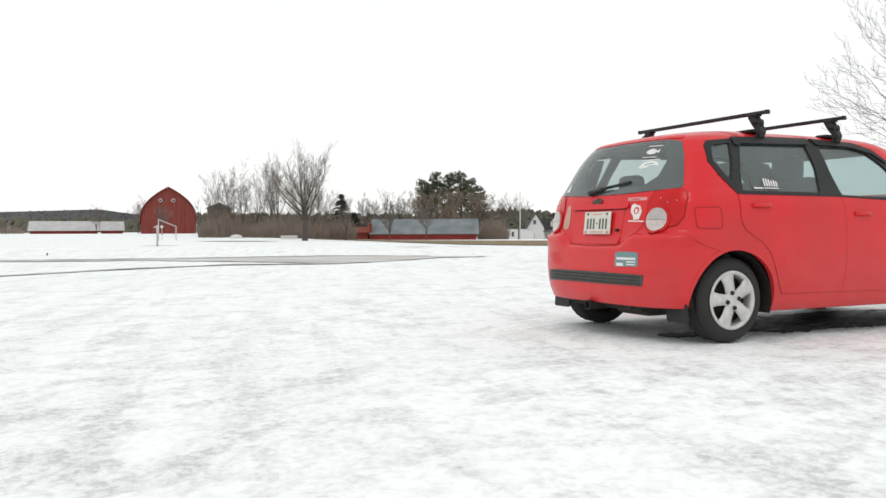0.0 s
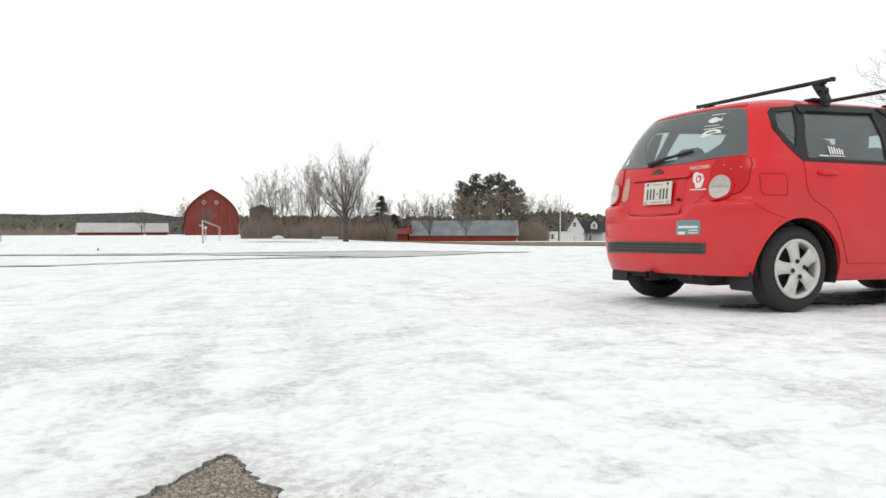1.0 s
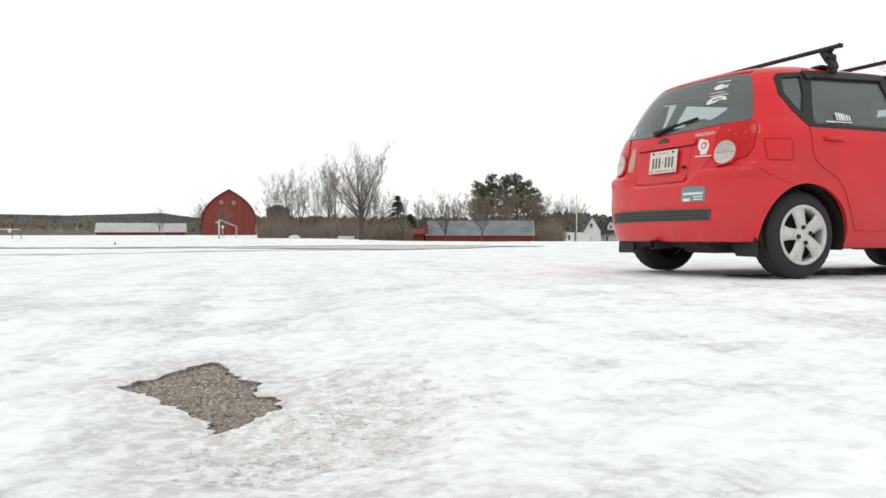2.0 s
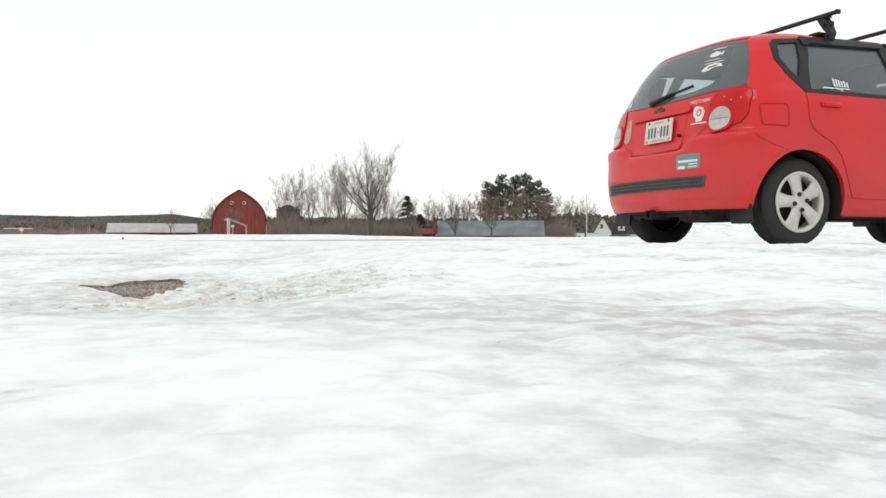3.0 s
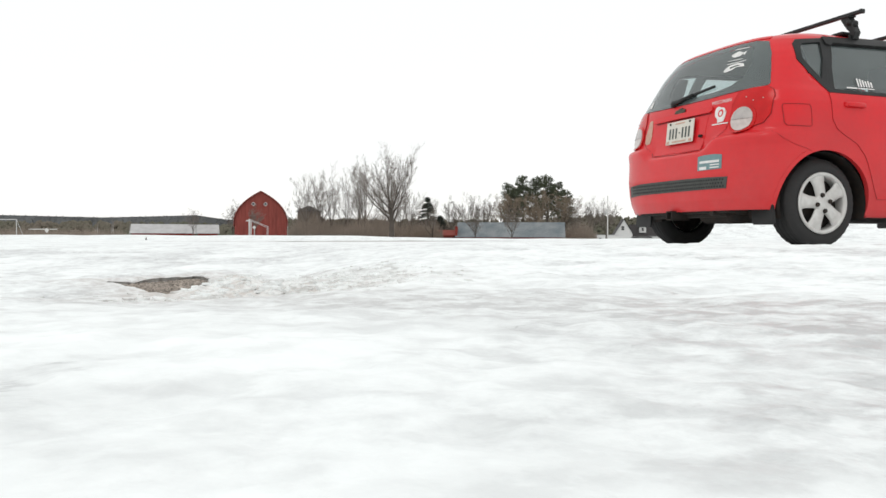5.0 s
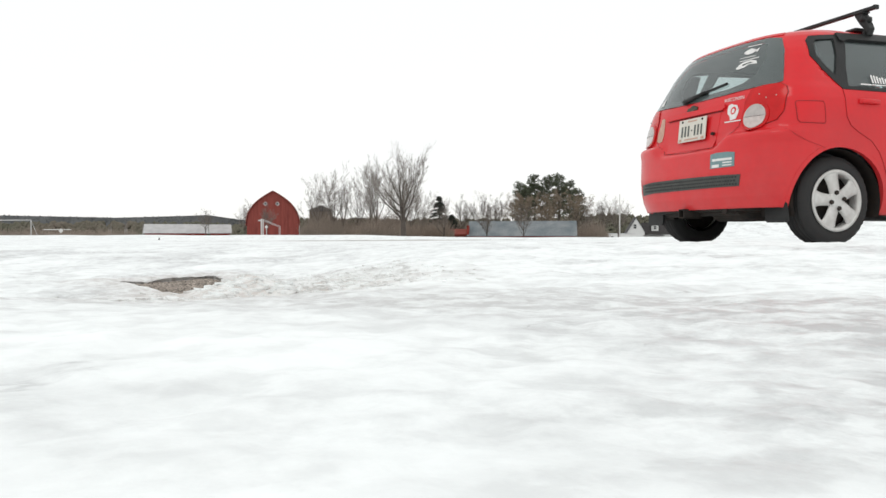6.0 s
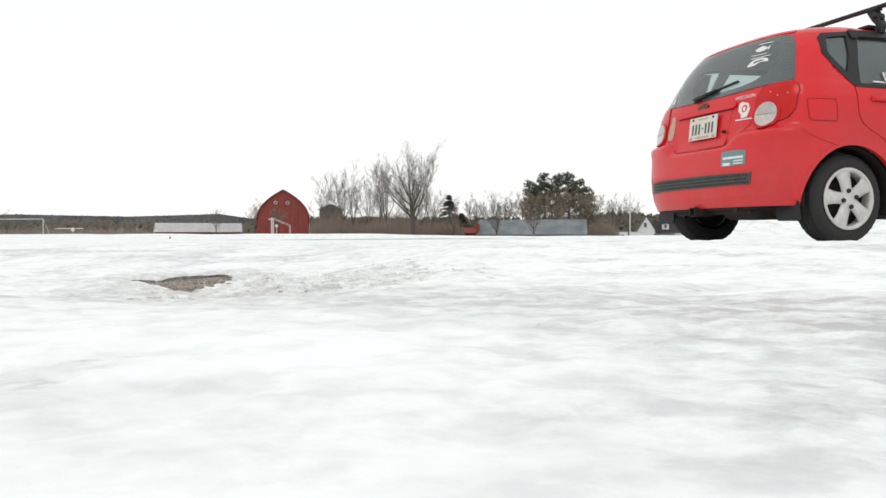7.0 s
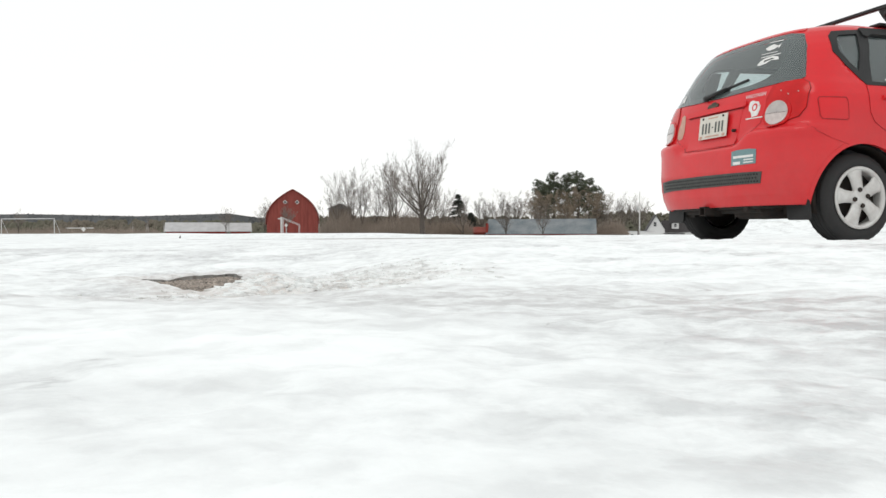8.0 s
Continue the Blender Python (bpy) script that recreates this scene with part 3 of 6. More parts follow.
def black_patch(outline, label):
    """A ragged black patch laid on the ground under the car; outline in the car's length and width."""
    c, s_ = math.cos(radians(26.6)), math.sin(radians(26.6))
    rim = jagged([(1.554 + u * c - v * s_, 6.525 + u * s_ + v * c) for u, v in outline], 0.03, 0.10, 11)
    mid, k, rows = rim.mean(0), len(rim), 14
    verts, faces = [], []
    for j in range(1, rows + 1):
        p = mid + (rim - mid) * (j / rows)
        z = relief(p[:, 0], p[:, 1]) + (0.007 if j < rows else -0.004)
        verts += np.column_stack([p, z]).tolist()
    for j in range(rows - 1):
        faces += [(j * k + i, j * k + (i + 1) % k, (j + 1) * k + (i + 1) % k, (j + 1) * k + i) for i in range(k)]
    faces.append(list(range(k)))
    tagged(mesh_object("undercar_patch", verts, faces, UNDERCAR_BLACK), label, "asphalt", kind="structure")


black_patch([(0.5, -0.36), (0.82, -0.54), (1.3, -0.5), (1.9, -0.6), (2.5, -0.52), (3.3, -0.5), (3.3, 0.3), (2.5, 0.5), (1.5, 0.4), (0.9, 0.0)], "ragged black patch on the ground under the car")
black_patch([(-0.12, -0.36), (0.1, -0.38), (0.3, -0.26), (0.16, -0.2), (-0.05, -0.16), (-0.16, -0.2)], "small ragged black patch by the rear wheels")


def drape(name, near_edge, far_edge, along, mat, lift, label, category, ragged=0.0):
    """A strip of road or verge laid on the land between two edges, given as x and y rows."""
    xs = np.linspace(along[0], along[1], 260)
    rows = 14
    verts, faces = [], []
    n_y = np.interp(xs, *zip(*near_edge))
    f_y = np.interp(xs, *zip(*far_edge))
    for i, x in enumerate(xs):
        for j in range(rows + 1):
            t = j / rows
            y = n_y[i] + (f_y[i] - n_y[i]) * t
            y += ragged * (noise.noise((x * 0.7, t * 2 + 4, 1)) + 0.5 * noise.noise((x * 2.3, t * 2, 7))) * (1 if j in (0, rows) else 0.5)
            verts.append((x, y, ground_at(x, y) + lift + 0.01 * noise.noise((x * 1.3, y * 1.3, 3))))
    for i in range(len(xs) - 1):
        for j in range(rows):
            a = i * (rows + 1) + j
            faces.append((a, a + rows + 1, a + rows + 2, a + 1))
    ob = mesh_object(name, verts, faces, mat)
    return tagged(ob, label, category, kind="structure")


drape("road", [(-40, 23.6), (-13.4, 24.0), (-8.8, 24.7), (-6, 23.6), (-3, 22.0), (-0.6, 25.8), (1.2, 26.6)],
      [(-40, 24.6), (-13.5, 24.9), (-8.8, 25.9), (-3.8, 27.3), (-0.5, 26.7), (1.2, 26.8)], (-40, 1.0), SLUSH, 0.018,
      "wet asphalt road half covered by packed snow", "road", ragged=0.25)
drape("road_edge", [(-40, 24.5), (-13.5, 24.8), (-8.8, 25.75), (-3.8, 27.1), (-0.5, 26.6)],
      [(-40, 24.95), (-13.5, 25.25), (-8.8, 26.2), (-3.8, 27.4), (-0.5, 26.75)], (-40, -0.8), ASPHALT, 0.026,
      "dark wet strip of asphalt along the snow bank", "road edge", ragged=0.12)
drape("wheel_track", [(-20, 12), (-8.9, 15.9), (-7.8, 18.7), (-5.8, 21.2), (-3, 21.9)],
      [(-20, 12.6), (-8.9, 16.5), (-7.8, 19.3), (-5.8, 21.9), (-3, 22.3)], (-20, -3), ASPHALT, 0.018,
      "wet dark wheel track across the snow", "track", ragged=0.2)
drape("verge", [(-22, 118), (-10.8, 108), (-0.3, 82), (7.7, 69), (20, 60), (60, 45)],
      [(-22, 128), (-10.8, 122), (-0.3, 116), (7.7, 112), (20, 108), (60, 90)], (-20, 60), DRYGRASS, 0.06,
      "strip of brown dead grass beside the far snow field", "grass verge", ragged=0.8)


# ---- the red hatchback ----
# slices by height: half width, rearmost and foremost point of the shell
ZT = [.17, .20, .25, .32, .40, .50, .60, .642, .66, .675, .70, .85, .95, 1.02, 1.06, 1.10, 1.25, 1.36, 1.40, 1.43, 1.455, 1.475, 1.49, 1.50, 1.508]
WT = [.74, .775, .80, .815, .83, .84, .845, .845, .845, .845, .845, .842, .832, .81, .79, .775, .72, .668, .645, .617, .575, .52, .45, .37, .26]
XR = [-.48, -.53, -.57, -.595, -.605, -.61, -.605, -.60, -.578, -.542, -.53, -.51, -.495, -.475, -.455, -.435, -.36, -.30, -.275, -.24, -.17, -.07, .06, .22, .42]
XF = [3.05, 3.15, 3.22, 3.27, 3.30, 3.31, 3.31, 3.305, 3.30, 3.295, 3.29, 3.16, 2.85, 2.55, 2.48, 2.42, 2.22, 2.08, 2.02, 1.96, 1.88, 1.77, 1.64, 1.50, 1.25]


def corner_length(z):
    return np.interp(z, [.2, .66, .75, 1.02, 1.3, 1.43, 1.5], [.46, .48, .42, .40, .36, .40, .30])


def corner_power(z):
    return np.interp(z, [.2, .66, .75, 1.02, 1.3, 1.43, 1.5], [3.4, 3.4, 3.5, 3.6, 3.4, 3., 2.3])


def nose_length(z):
    return np.interp(z, [.9, 1.06, 1.4, 1.5], [1.1, .55, .45, .4])


def back_x(y, z):
    """Rearmost point by height: the bumper's top edge climbs towards the lamps."""
    t = np.clip((np.abs(y) - .28) / .17, 0, 1)
    up = .078 * t * t * (3 - 2 * t)
    z = np.asarray(z, float)
    low = np.where(z < .60 + up, np.minimum(z, .60), np.where(z < .70 + up, z - up, .70 + (z - .70 - up) * .25 / (.25 - up)))
    return np.interp(np.where(z < .95, low, z), ZT, XR)


def side_y(x, z):
    w, xr, xf, lr, p, lf = np.interp(z, ZT, WT), back_x(.6, z), np.interp(z, ZT, XF), corner_length(z), corner_power(z), nose_length(z)
    back = np.clip((xr + lr - x) / lr, 0, 1)
    front = np.clip((x - (xf - lf)) / lf, 0, 1)
    return w * (1 - back ** p) ** (1 / p) * (1 - front ** 2.6) ** (1 / 2.6)


def rear_x(y, z):
    w, xr, lr, p = np.interp(z, ZT, WT), back_x(y, z), corner_length(z), corner_power(z)
    return xr + lr * (1 - (1 - np.clip(np.abs(y) / w, 0, 0.999) ** p) ** (1 / p))


def on_car(kind, u, v):
    """A point of the shell: on a flank by (x, z), at the back by (y, z)."""
    if kind == "right":
        return Vector((u, -float(side_y(u, v)), v))
    if kind == "left":
        return Vector((u, float(side_y(u, v)), v))
    return Vector((float(rear_x(u, v)), u, v))


def out_of(kind, u, v):
    e = 0.004
    du = on_car(kind, u + e, v) - on_car(kind, u - e, v)
    dv = on_car(kind, u, v + e) - on_car(kind, u, v - e)
    n_ = du.cross(dv).normalized()
    want = {"right": Vector((0, -1, 0)), "left": Vector((0, 1, 0)), "rear": Vector((-1, 0, 0))}[kind]
    return n_ if n_.dot(want) > 0 else -n_


def densify(poly, step):
    out, k = [], len(poly)
    for i in range(k):
        a, b = Vector(poly[i]), Vector(poly[(i + 1) % k])
        m = max(1, int((b - a).length / step))
        out += [a.lerp(b, j / m) for j in range(m)]
    return out


def patch(name, kind, poly, mat, parent, lift=0.004, depth=0.012, step=0.03, label="", smooth=True, hole=None):
    """A panel with a skirt, cut to an outline on the car's shell and raised over it."""
    from mathutils import geometry
    edge = densify(poly, step)
    pts = [Vector((p[0], p[1])) for p in edge]
    edges = [(i, (i + 1) % len(edge)) for i in range(len(edge))]
    inners = []
    for one in hole or ():
        inner = densify(one, step)
        k = len(pts)
        pts += [Vector((p[0], p[1])) for p in inner]
        edges += [(k + i, k + (i + 1) % len(inner)) for i in range(len(inner))]
        inners.append(np.array([tuple(p) for p in inner]))
    arr = np.array([tuple(p) for p in edge])
    lo, hi = arr.min(0), arr.max(0)
    gx, gy = np.meshgrid(np.arange(lo[0], hi[0], step), np.arange(lo[1], hi[1], step))
    gx, gy = gx.ravel(), gy.ravel()
    d, _, _ = nearest(gx, gy, arr)
    ok = in_poly(gx, gy, arr) & (d > step * 0.45)
    for harr in inners:
        d2, _, _ = nearest(gx, gy, harr)
        ok &= ~in_poly(gx, gy, harr) & (d2 > step * 0.45)
    pts += [Vector((a, b)) for a, b in zip(gx[ok], gy[ok])]
    vs, _, tris, _, _, _ = geometry.delaunay_2d_cdt(pts, edges, [], 1, 1e-5)
    bm = bmesh.new()
    made = []
    for p in vs:
        made.append(bm.verts.new(on_car(kind, p[0], p[1]) + out_of(kind, p[0], p[1]) * lift))
    cen = np.array([tuple(v) for v in vs])[np.array([tuple(t) for t in tris])].mean(1)
    inside = in_poly(cen[:, 0], cen[:, 1], arr)
    for harr in inners:
        inside &= ~in_poly(cen[:, 0], cen[:, 1], harr)
    for t, inn in zip(tris, inside):
        if not inn:
            continue
        try:
            bm.faces.new([made[i] for i in t])
        except ValueError:
            pass
    bmesh.ops.delete(bm, geom=[v for v in bm.verts if not v.link_faces], context="VERTS")
    bmesh.ops.recalc_face_normals(bm, faces=bm.faces)
    c = on_car(kind, *(sum(arr[:, i]) / len(arr) for i in (0, 1)))
    mid = out_of(kind, *(sum(arr[:, i]) / len(arr) for i in (0, 1)))
    if sum((f.normal.dot(mid) for f in bm.faces), 0.0) < 0:
        bmesh.ops.reverse_faces(bm, faces=bm.faces)
    bm.normal_update()
    if depth:
        rim = [e for e in bm.edges if len(e.link_faces) == 1]
        for e in rim:
            e.smooth = False
        r = bmesh.ops.extrude_edge_only(bm, edges=rim)
        bmesh.ops.translate(bm, vec=-mid * depth, verts=[g for g in r["geom"] if isinstance(g, bmesh.types.BMVert)])
    me = bpy.data.meshes.new(name)
    bm.to_mesh(me)
    bm.free()
    me.materials.append(mat)
    if smooth:
        me.polygons.foreach_set("use_smooth", [True] * len(me.polygons))
    ob = new(name, me)
    ob.parent = parent
    return tagged(ob, label)


def ribbon(name, kind, line, mat, parent, width=0.003, lift=0.0036, label="", closed=False):
    """A narrow strip that follows a line over the shell."""
    pts = []
    rows = list(line) + ([line[0]] if closed else [])
    for a, b in zip(rows[:-1], rows[1:]):
        a, b = Vector(a), Vector(b)
        m = max(1, int((b - a).length / 0.03))
        pts += [a.lerp(b, j / m) for j in range(m)]
    pts.append(Vector(rows[-1]))
    bm = bmesh.new()
    last = None
    for i, p in enumerate(pts):
        t = (pts[min(i + 1, len(pts) - 1)] - pts[max(i - 1, 0)]).normalized()
        side = Vector((-t[1], t[0])) * width / 2
        pair = [bm.verts.new(on_car(kind, *(p + s_ * side)) + out_of(kind, *p) * (lift + h)) for s_, h in ((-1, -0.001), (0, 0.0006), (1, -0.001))]
        if last:
            bm.faces.new((last[0], last[1], pair[1], pair[0]))
            bm.faces.new((last[1], last[2], pair[2], pair[1]))
        last = pair
    ob = part(name, bm, mat, parent, label)
    return ob


car = thing("car", pose(1.554, 6.525, 0, 0, 0, 26.6), "small red four-door hatchback with grimy flanks parked on the icy snow", "car")

FRONT_AXLE = 2.58


def arch_point(axle, wide, high, a):
    """A point of a wheel arch, which reaches farther ahead of the wheel than behind it."""
    return axle - 0.008 + wide * (1.10 if math.cos(a) > 0 else 1.02) * math.cos(a), 0.288 + high * math.sin(a)


REAR_DOOR = [(.03, 1.015), (.036, .835), (.07, .775), (.126, .739), (.241, .68), (.305, .61), (.341, .542), (.40, .40), (.442, .322), (1.05, .318), (1.064, .60), (1.059, .878), (1.03, 1.008)]
FRONT_DOOR = [(1.03, 1.008), (1.059, .878), (1.064, .60), (1.05, .318), (1.98, .305), (2.06, .62), (2.03, .965), (1.9, .975)]
SURROUND = [(-.085, 1.385), (-.122, 1.35), (-.148, 1.235), (-.088, 1.145), (.012, 1.035), (.03, 1.015), (1.03, 1.008), (1.9, .975), (1.82, 1.14), (1.66, 1.31), (1.55, 1.385), (1.36, 1.43), (.9, 1.44), (.3, 1.425), (.10, 1.405)]
QUARTER = [(-.055, 1.355), (-.082, 1.328), (-.103, 1.242), (-.052, 1.17), (.006, 1.105), (.066, 1.25), (.096, 1.375)]
REAR_PANE = [(.187, 1.366), (.844, 1.385), (.862, 1.21), (.835, 1.034), (.088, 1.037), (.12, 1.19)]
FRONT_PANE = [(.975, 1.378), (1.3, 1.385), (1.47, 1.35), (1.6, 1.26), (1.75, 1.12), (1.83, 1.0), (1.052, 1.02), (1.0, 1.2)]
BACKLIGHT = [(0, 1.408), (.44, 1.403), (.53, 1.385), (.605, 1.29), (.655, 1.18), (.703, 1.065), (.69, 1.048), (.30, 1.028), (0, 1.024), (-.30, 1.028), (-.69, 1.048), (-.703, 1.065), (-.655, 1.18), (-.605, 1.29), (-.53, 1.385), (-.44, 1.403)]
BACKLIGHT_CLEAR = [(0, 1.388), (.40, 1.382), (.46, 1.355), (.515, 1.24), (.50, 1.14), (.42, 1.09), (.30, 1.07), (0, 1.06), (-.30, 1.07), (-.42, 1.09), (-.50, 1.14), (-.515, 1.24), (-.46, 1.355), (-.40, 1.382)]


def shrunk(x, z, poly, margin):
    """Inside an outline and farther than the margin from it."""
    d, _, _ = nearest(x, z, np.array([tuple(p) for p in poly]))
    return in_poly(x, z, poly) & (d > margin)


def build_shell():
    """The painted shell as rounded slices, open at the panes and the wheels."""
    zs = np.unique(np.concatenate([np.arange(.20, 1.40, .0125), [0.245], np.linspace(1.40, 1.508, 18)]))
    th = np.linspace(0, math.pi / 2, 40)
    cols = []
    for z in zs:
        w, xr, xf, lr, p, lf = np.interp(z, ZT, WT), back_x(.6, z), np.interp(z, ZT, XF), corner_length(z), corner_power(z), nose_length(z)
        rear = [(float(back_x(w * math.sin(t) ** (2 / p), z)) + lr * (1 - math.cos(t) ** (2 / p)), w * math.sin(t) ** (2 / p)) for t in th]
        mid = [(x, w) for x in np.linspace(xr + lr, xf - lf, 132)[1:-1]]
        front = [(xf - lf + lf * math.sin(t) ** (2 / 2.6), w * max(math.cos(t), 0) ** (2 / 2.6)) for t in np.linspace(0, math.pi / 2, 26)]
        half = rear + mid + front
        cols.append([(x, -y) for x, y in half] + [(x, y) for x, y in half[-2:0:-1]])
    xy = np.array(cols)
    nz, nc = xy.shape[:2]
    verts = np.concatenate([xy, np.repeat(zs[:, None], nc, 1)[..., None]], -1).reshape(-1, 3)
    idx = np.arange(nz * nc).reshape(nz, nc)
    nxt = np.roll(idx, -1, 1)
    quads = np.stack([idx[:-1], nxt[:-1], nxt[1:], idx[1:]], -1).reshape(-1, 4)
    cen = verts[quads].mean(1)
    half = 40 + 130 + 26
    col = np.arange(nc)
    folded = np.where(col < half, col, nc - col)
    q_flank = np.broadcast_to((folded >= 14) & (folded < 188), (nz - 1, nc)).reshape(-1)
    q_back = np.broadcast_to(folded < 36, (nz - 1, nc)).reshape(-1)
    q_front = np.broadcast_to(folded >= 172, (nz - 1, nc)).reshape(-1)
    wheel = np.zeros(len(cen), bool)
    for axle in (0.0, FRONT_AXLE):
        dx = cen[:, 0] - axle + 0.008
        wheel |= np.hypot(dx / np.where(dx > 0, 1.10, 1.02), cen[:, 2] - 0.288) < 0.358
    gone = (wheel | shrunk(cen[:, 0], cen[:, 2], SURROUND, 0.009)) & q_flank
    gone |= shrunk(cen[:, 1], cen[:, 2], BACKLIGHT, 0.012) & q_back
    gone |= (cen[:, 2] < 0.245) & (cen[:, 0] < -0.2)
    screen = q_front & (cen[:, 2] > 1.08) & (cen[:, 2] < 1.40) & (np.abs(cen[:, 1]) < 0.62)
    for name, pick, mats, label in (("body", ~(gone | screen), [PAINT, HEADLINER], "red painted body shell, dusty with road salt"), ("windscreen", screen, [GLASS], "")):
        fs = quads[pick].tolist()
        if name == "body":
            fs.append(idx[-1].tolist())
        used = sorted({v for f in fs for v in f})
        remap = {v: i for i, v in enumerate(used)}
        ob = mesh_object(name, verts[used].tolist(), [[remap[v] for v in f] for f in fs], mats, car, label)
        if name == "body":
            so = ob.modifiers.new("thickness", "SOLIDIFY")
            so.thickness, so.offset, so.material_offset, so.material_offset_rim = 0.02, -1, 1, 0


build_shell()
door_pairs = {}
for kind in ("right", "left"):
    patch("window_surround", kind, SURROUND, BLACK, car, lift=0.004, depth=0.02, step=0.03, label="black window frames and pillars", hole=[QUARTER, REAR_PANE, FRONT_PANE])
    door_pairs[kind] = (patch("rear_door", kind, REAR_DOOR, PAINT, car, lift=0.003, depth=0.006, step=0.03, label="red rear door"),
                        patch("front_door", kind, FRONT_DOOR, PAINT, car, lift=0.003, depth=0.006, step=0.04, label="red front door"))
    for arch in (0.0, FRONT_AXLE):
        ring = [arch_point(arch, 0.373, 0.372, a) for a in np.linspace(-0.20, math.pi + 0.12, 44)]
        ring += [arch_point(arch, 0.347, 0.344, a) for a in np.linspace(math.pi + 0.12, -0.20, 44)]
        patch("wheel_arch", kind, ring, PAINT, car, lift=0.0015, depth=0.035, step=0.03, label="red rolled wheel arch edge")
patch("rear_window_border", "rear", BACKLIGHT, BLACK, car, lift=0.003, depth=0.012, step=0.03, label="black border of the rear window", hole=[BACKLIGHT_CLEAR])

# padded trim inside the rear pillars
for kind in ("right", "left"):
    patch("pillar_trim", kind, [(-.12, 1.37), (-.02, 1.37), (-.015, 1.27), (-.03, 1.17), (-.03, 1.13), (-.14, 1.22)], LINING, car, lift=-0.045, depth=0.012, step=0.04, label="dark padded trim inside the pillar")

# panes
for kind in ("right", "left"):
    patch("quarter_window", kind, QUARTER, GLASS, car, lift=-0.008, depth=0, step=0.04, label="small tinted quarter pane")
    patch("side_window", kind, REAR_PANE, GLASS, car, lift=-0.010, depth=0, step=0.06, label="tinted rear door pane")
    patch("side_window", kind, FRONT_PANE, GLASS, car, lift=-0.010, depth=0, step=0.06, label="tinted front door pane mirroring the sky")
    patch("rain_visor", kind, [(.13, 1.412), (.5, 1.428), (.88, 1.432), (.885, 1.40), (.86, 1.388), (.5, 1.378), (.20, 1.372), (.165, 1.352), (.13, 1.362)], BLACK, car, lift=0.016, depth=0.016, label="smoked black rain visor over the rear door pane")
    patch("rain_visor", kind, [(.93, 1.432), (1.36, 1.42), (1.54, 1.375), (1.66, 1.29), (1.645, 1.272), (1.52, 1.345), (1.3, 1.388), (.96, 1.392)], BLACK, car, lift=0.016, depth=0.016, label="smoked black rain visor over the front door pane")
    patch("belt_strip", kind, [(.03, 1.024), (1.03, 1.018), (1.86, .985), (1.87, .975), (1.03, 1.006), (.03, 1.011)], BLACK, car, lift=0.006, depth=0.01, step=0.05)
    # gaps between panels
    ribbon("panel_gap", kind, REAR_DOOR[:-1], SEAM_AND_SHADE, car, width=0.0026)
    ribbon("panel_gap", kind, [(1.03, 1.008), (1.059, .878), (1.064, .60), (1.05, .318), (1.98, .305), (2.06, .62), (2.03, .96)], SEAM_AND_SHADE, car, width=0.0022)
    ribbon("panel_gap", kind, [(.165, 1.43), (.07, 1.19), (.03, 1.02)], LINING, car, lift=0.0045)
patch("rear_window", "rear", BACKLIGHT, REARGLASS, car, lift=0.006, depth=0.008, step=0.04, label="curved tinted rear pane with dust and small prints")
ribbon("fuel_flap_gap", "right", [(-.328, .92), (-.15, .921), (-.138, .90), (-.135, .79), (-.15, .778), (-.318, .781), (-.333, .80), (-.337, .905)], SEAM_AND_SHADE, car, closed=True, width=0.0032)
patch("fuel_flap", "right", [(-.322, .915), (-.154, .916), (-.142, .898), (-.14, .792), (-.154, .783), (-.314, .786), (-.327, .80), (-.331, .903)], PAINT, car, lift=0.0015, depth=0.003, step=0.03)


def door_handle(kind, x, z, parent):
    s = -1 if kind == "right" else 1
    bm = bmesh.new()
    y = s * float(side_y(x, z))
    box(bm, (x, y + s * 0.018, z), (0.15, 0.022, 0.032), 0.010)
    box(bm, (x - 0.07, y + s * 0.004, z), (0.03, 0.03, 0.03), 0.006)
    box(bm, (x + 0.07, y + s * 0.004, z), (0.03, 0.03, 0.03), 0.006)
    part("handle", bm, PAINT, parent, "red pull handle", smooth=True)
    # flat dark oval paints the shade of a hollow behind the handle
    patch("handle_shade", kind, [(x - 0.06 + 0.055 * math.cos(a) if math.cos(a) < 0 else x + 0.03 + 0.055 * math.cos(a), z - 0.012 + 0.03 * math.sin(a)) for a in np.linspace(0, 2 * math.pi, 18)[:-1]], SEAM_AND_SHADE, parent, lift=0.001, depth=0, step=0.03)


for kind, (d_r, d_f) in door_pairs.items():
    door_handle(kind, .225, .937, d_r)
    door_handle(kind, 1.235, .885, d_f)

for kind in ("right", "left"):
    ribbon("bumper_gap", kind, [(-.41, .745), (-.355, .70), (-.27, .662), (-.17, .635), (-.135, .62)], SEAM_AND_SHADE, car, width=0.0016)

# tailgate: recess with the plate, the ledge over it, gaps
TAILGATE = [(.30, .668), (.36, .712), (.43, .752), (.478, .79), (.494, .85), (.503, .93), (.535, 1.0), (.60, 1.035)]
ribbon("tailgate_gap", "rear", [(-y, z) for y, z in TAILGATE[::-1]] + [(0, .655)] + TAILGATE, SEAM_AND_SHADE, car)
patch("plate_recess", "rear", [(-.285, .925), (.335, .925), (.30, .672), (-.25, .672)], PAINT, car, lift=0.002, depth=0.004, step=0.05)
patch("tailgate_ledge", "rear", [(-.32, .958), (.34, .958), (.355, .93), (.34, .922), (-.30, .922), (-.33, .935)], PAINT, car, lift=0.018, depth=0.018, step=0.03)
# the shade beneath the ledge, coloured in as a dark strip
ribbon("ledge_shade", "rear", [(-.30, .919), (.33, .919)], SEAM_AND_SHADE, car, width=0.012, lift=0.003)
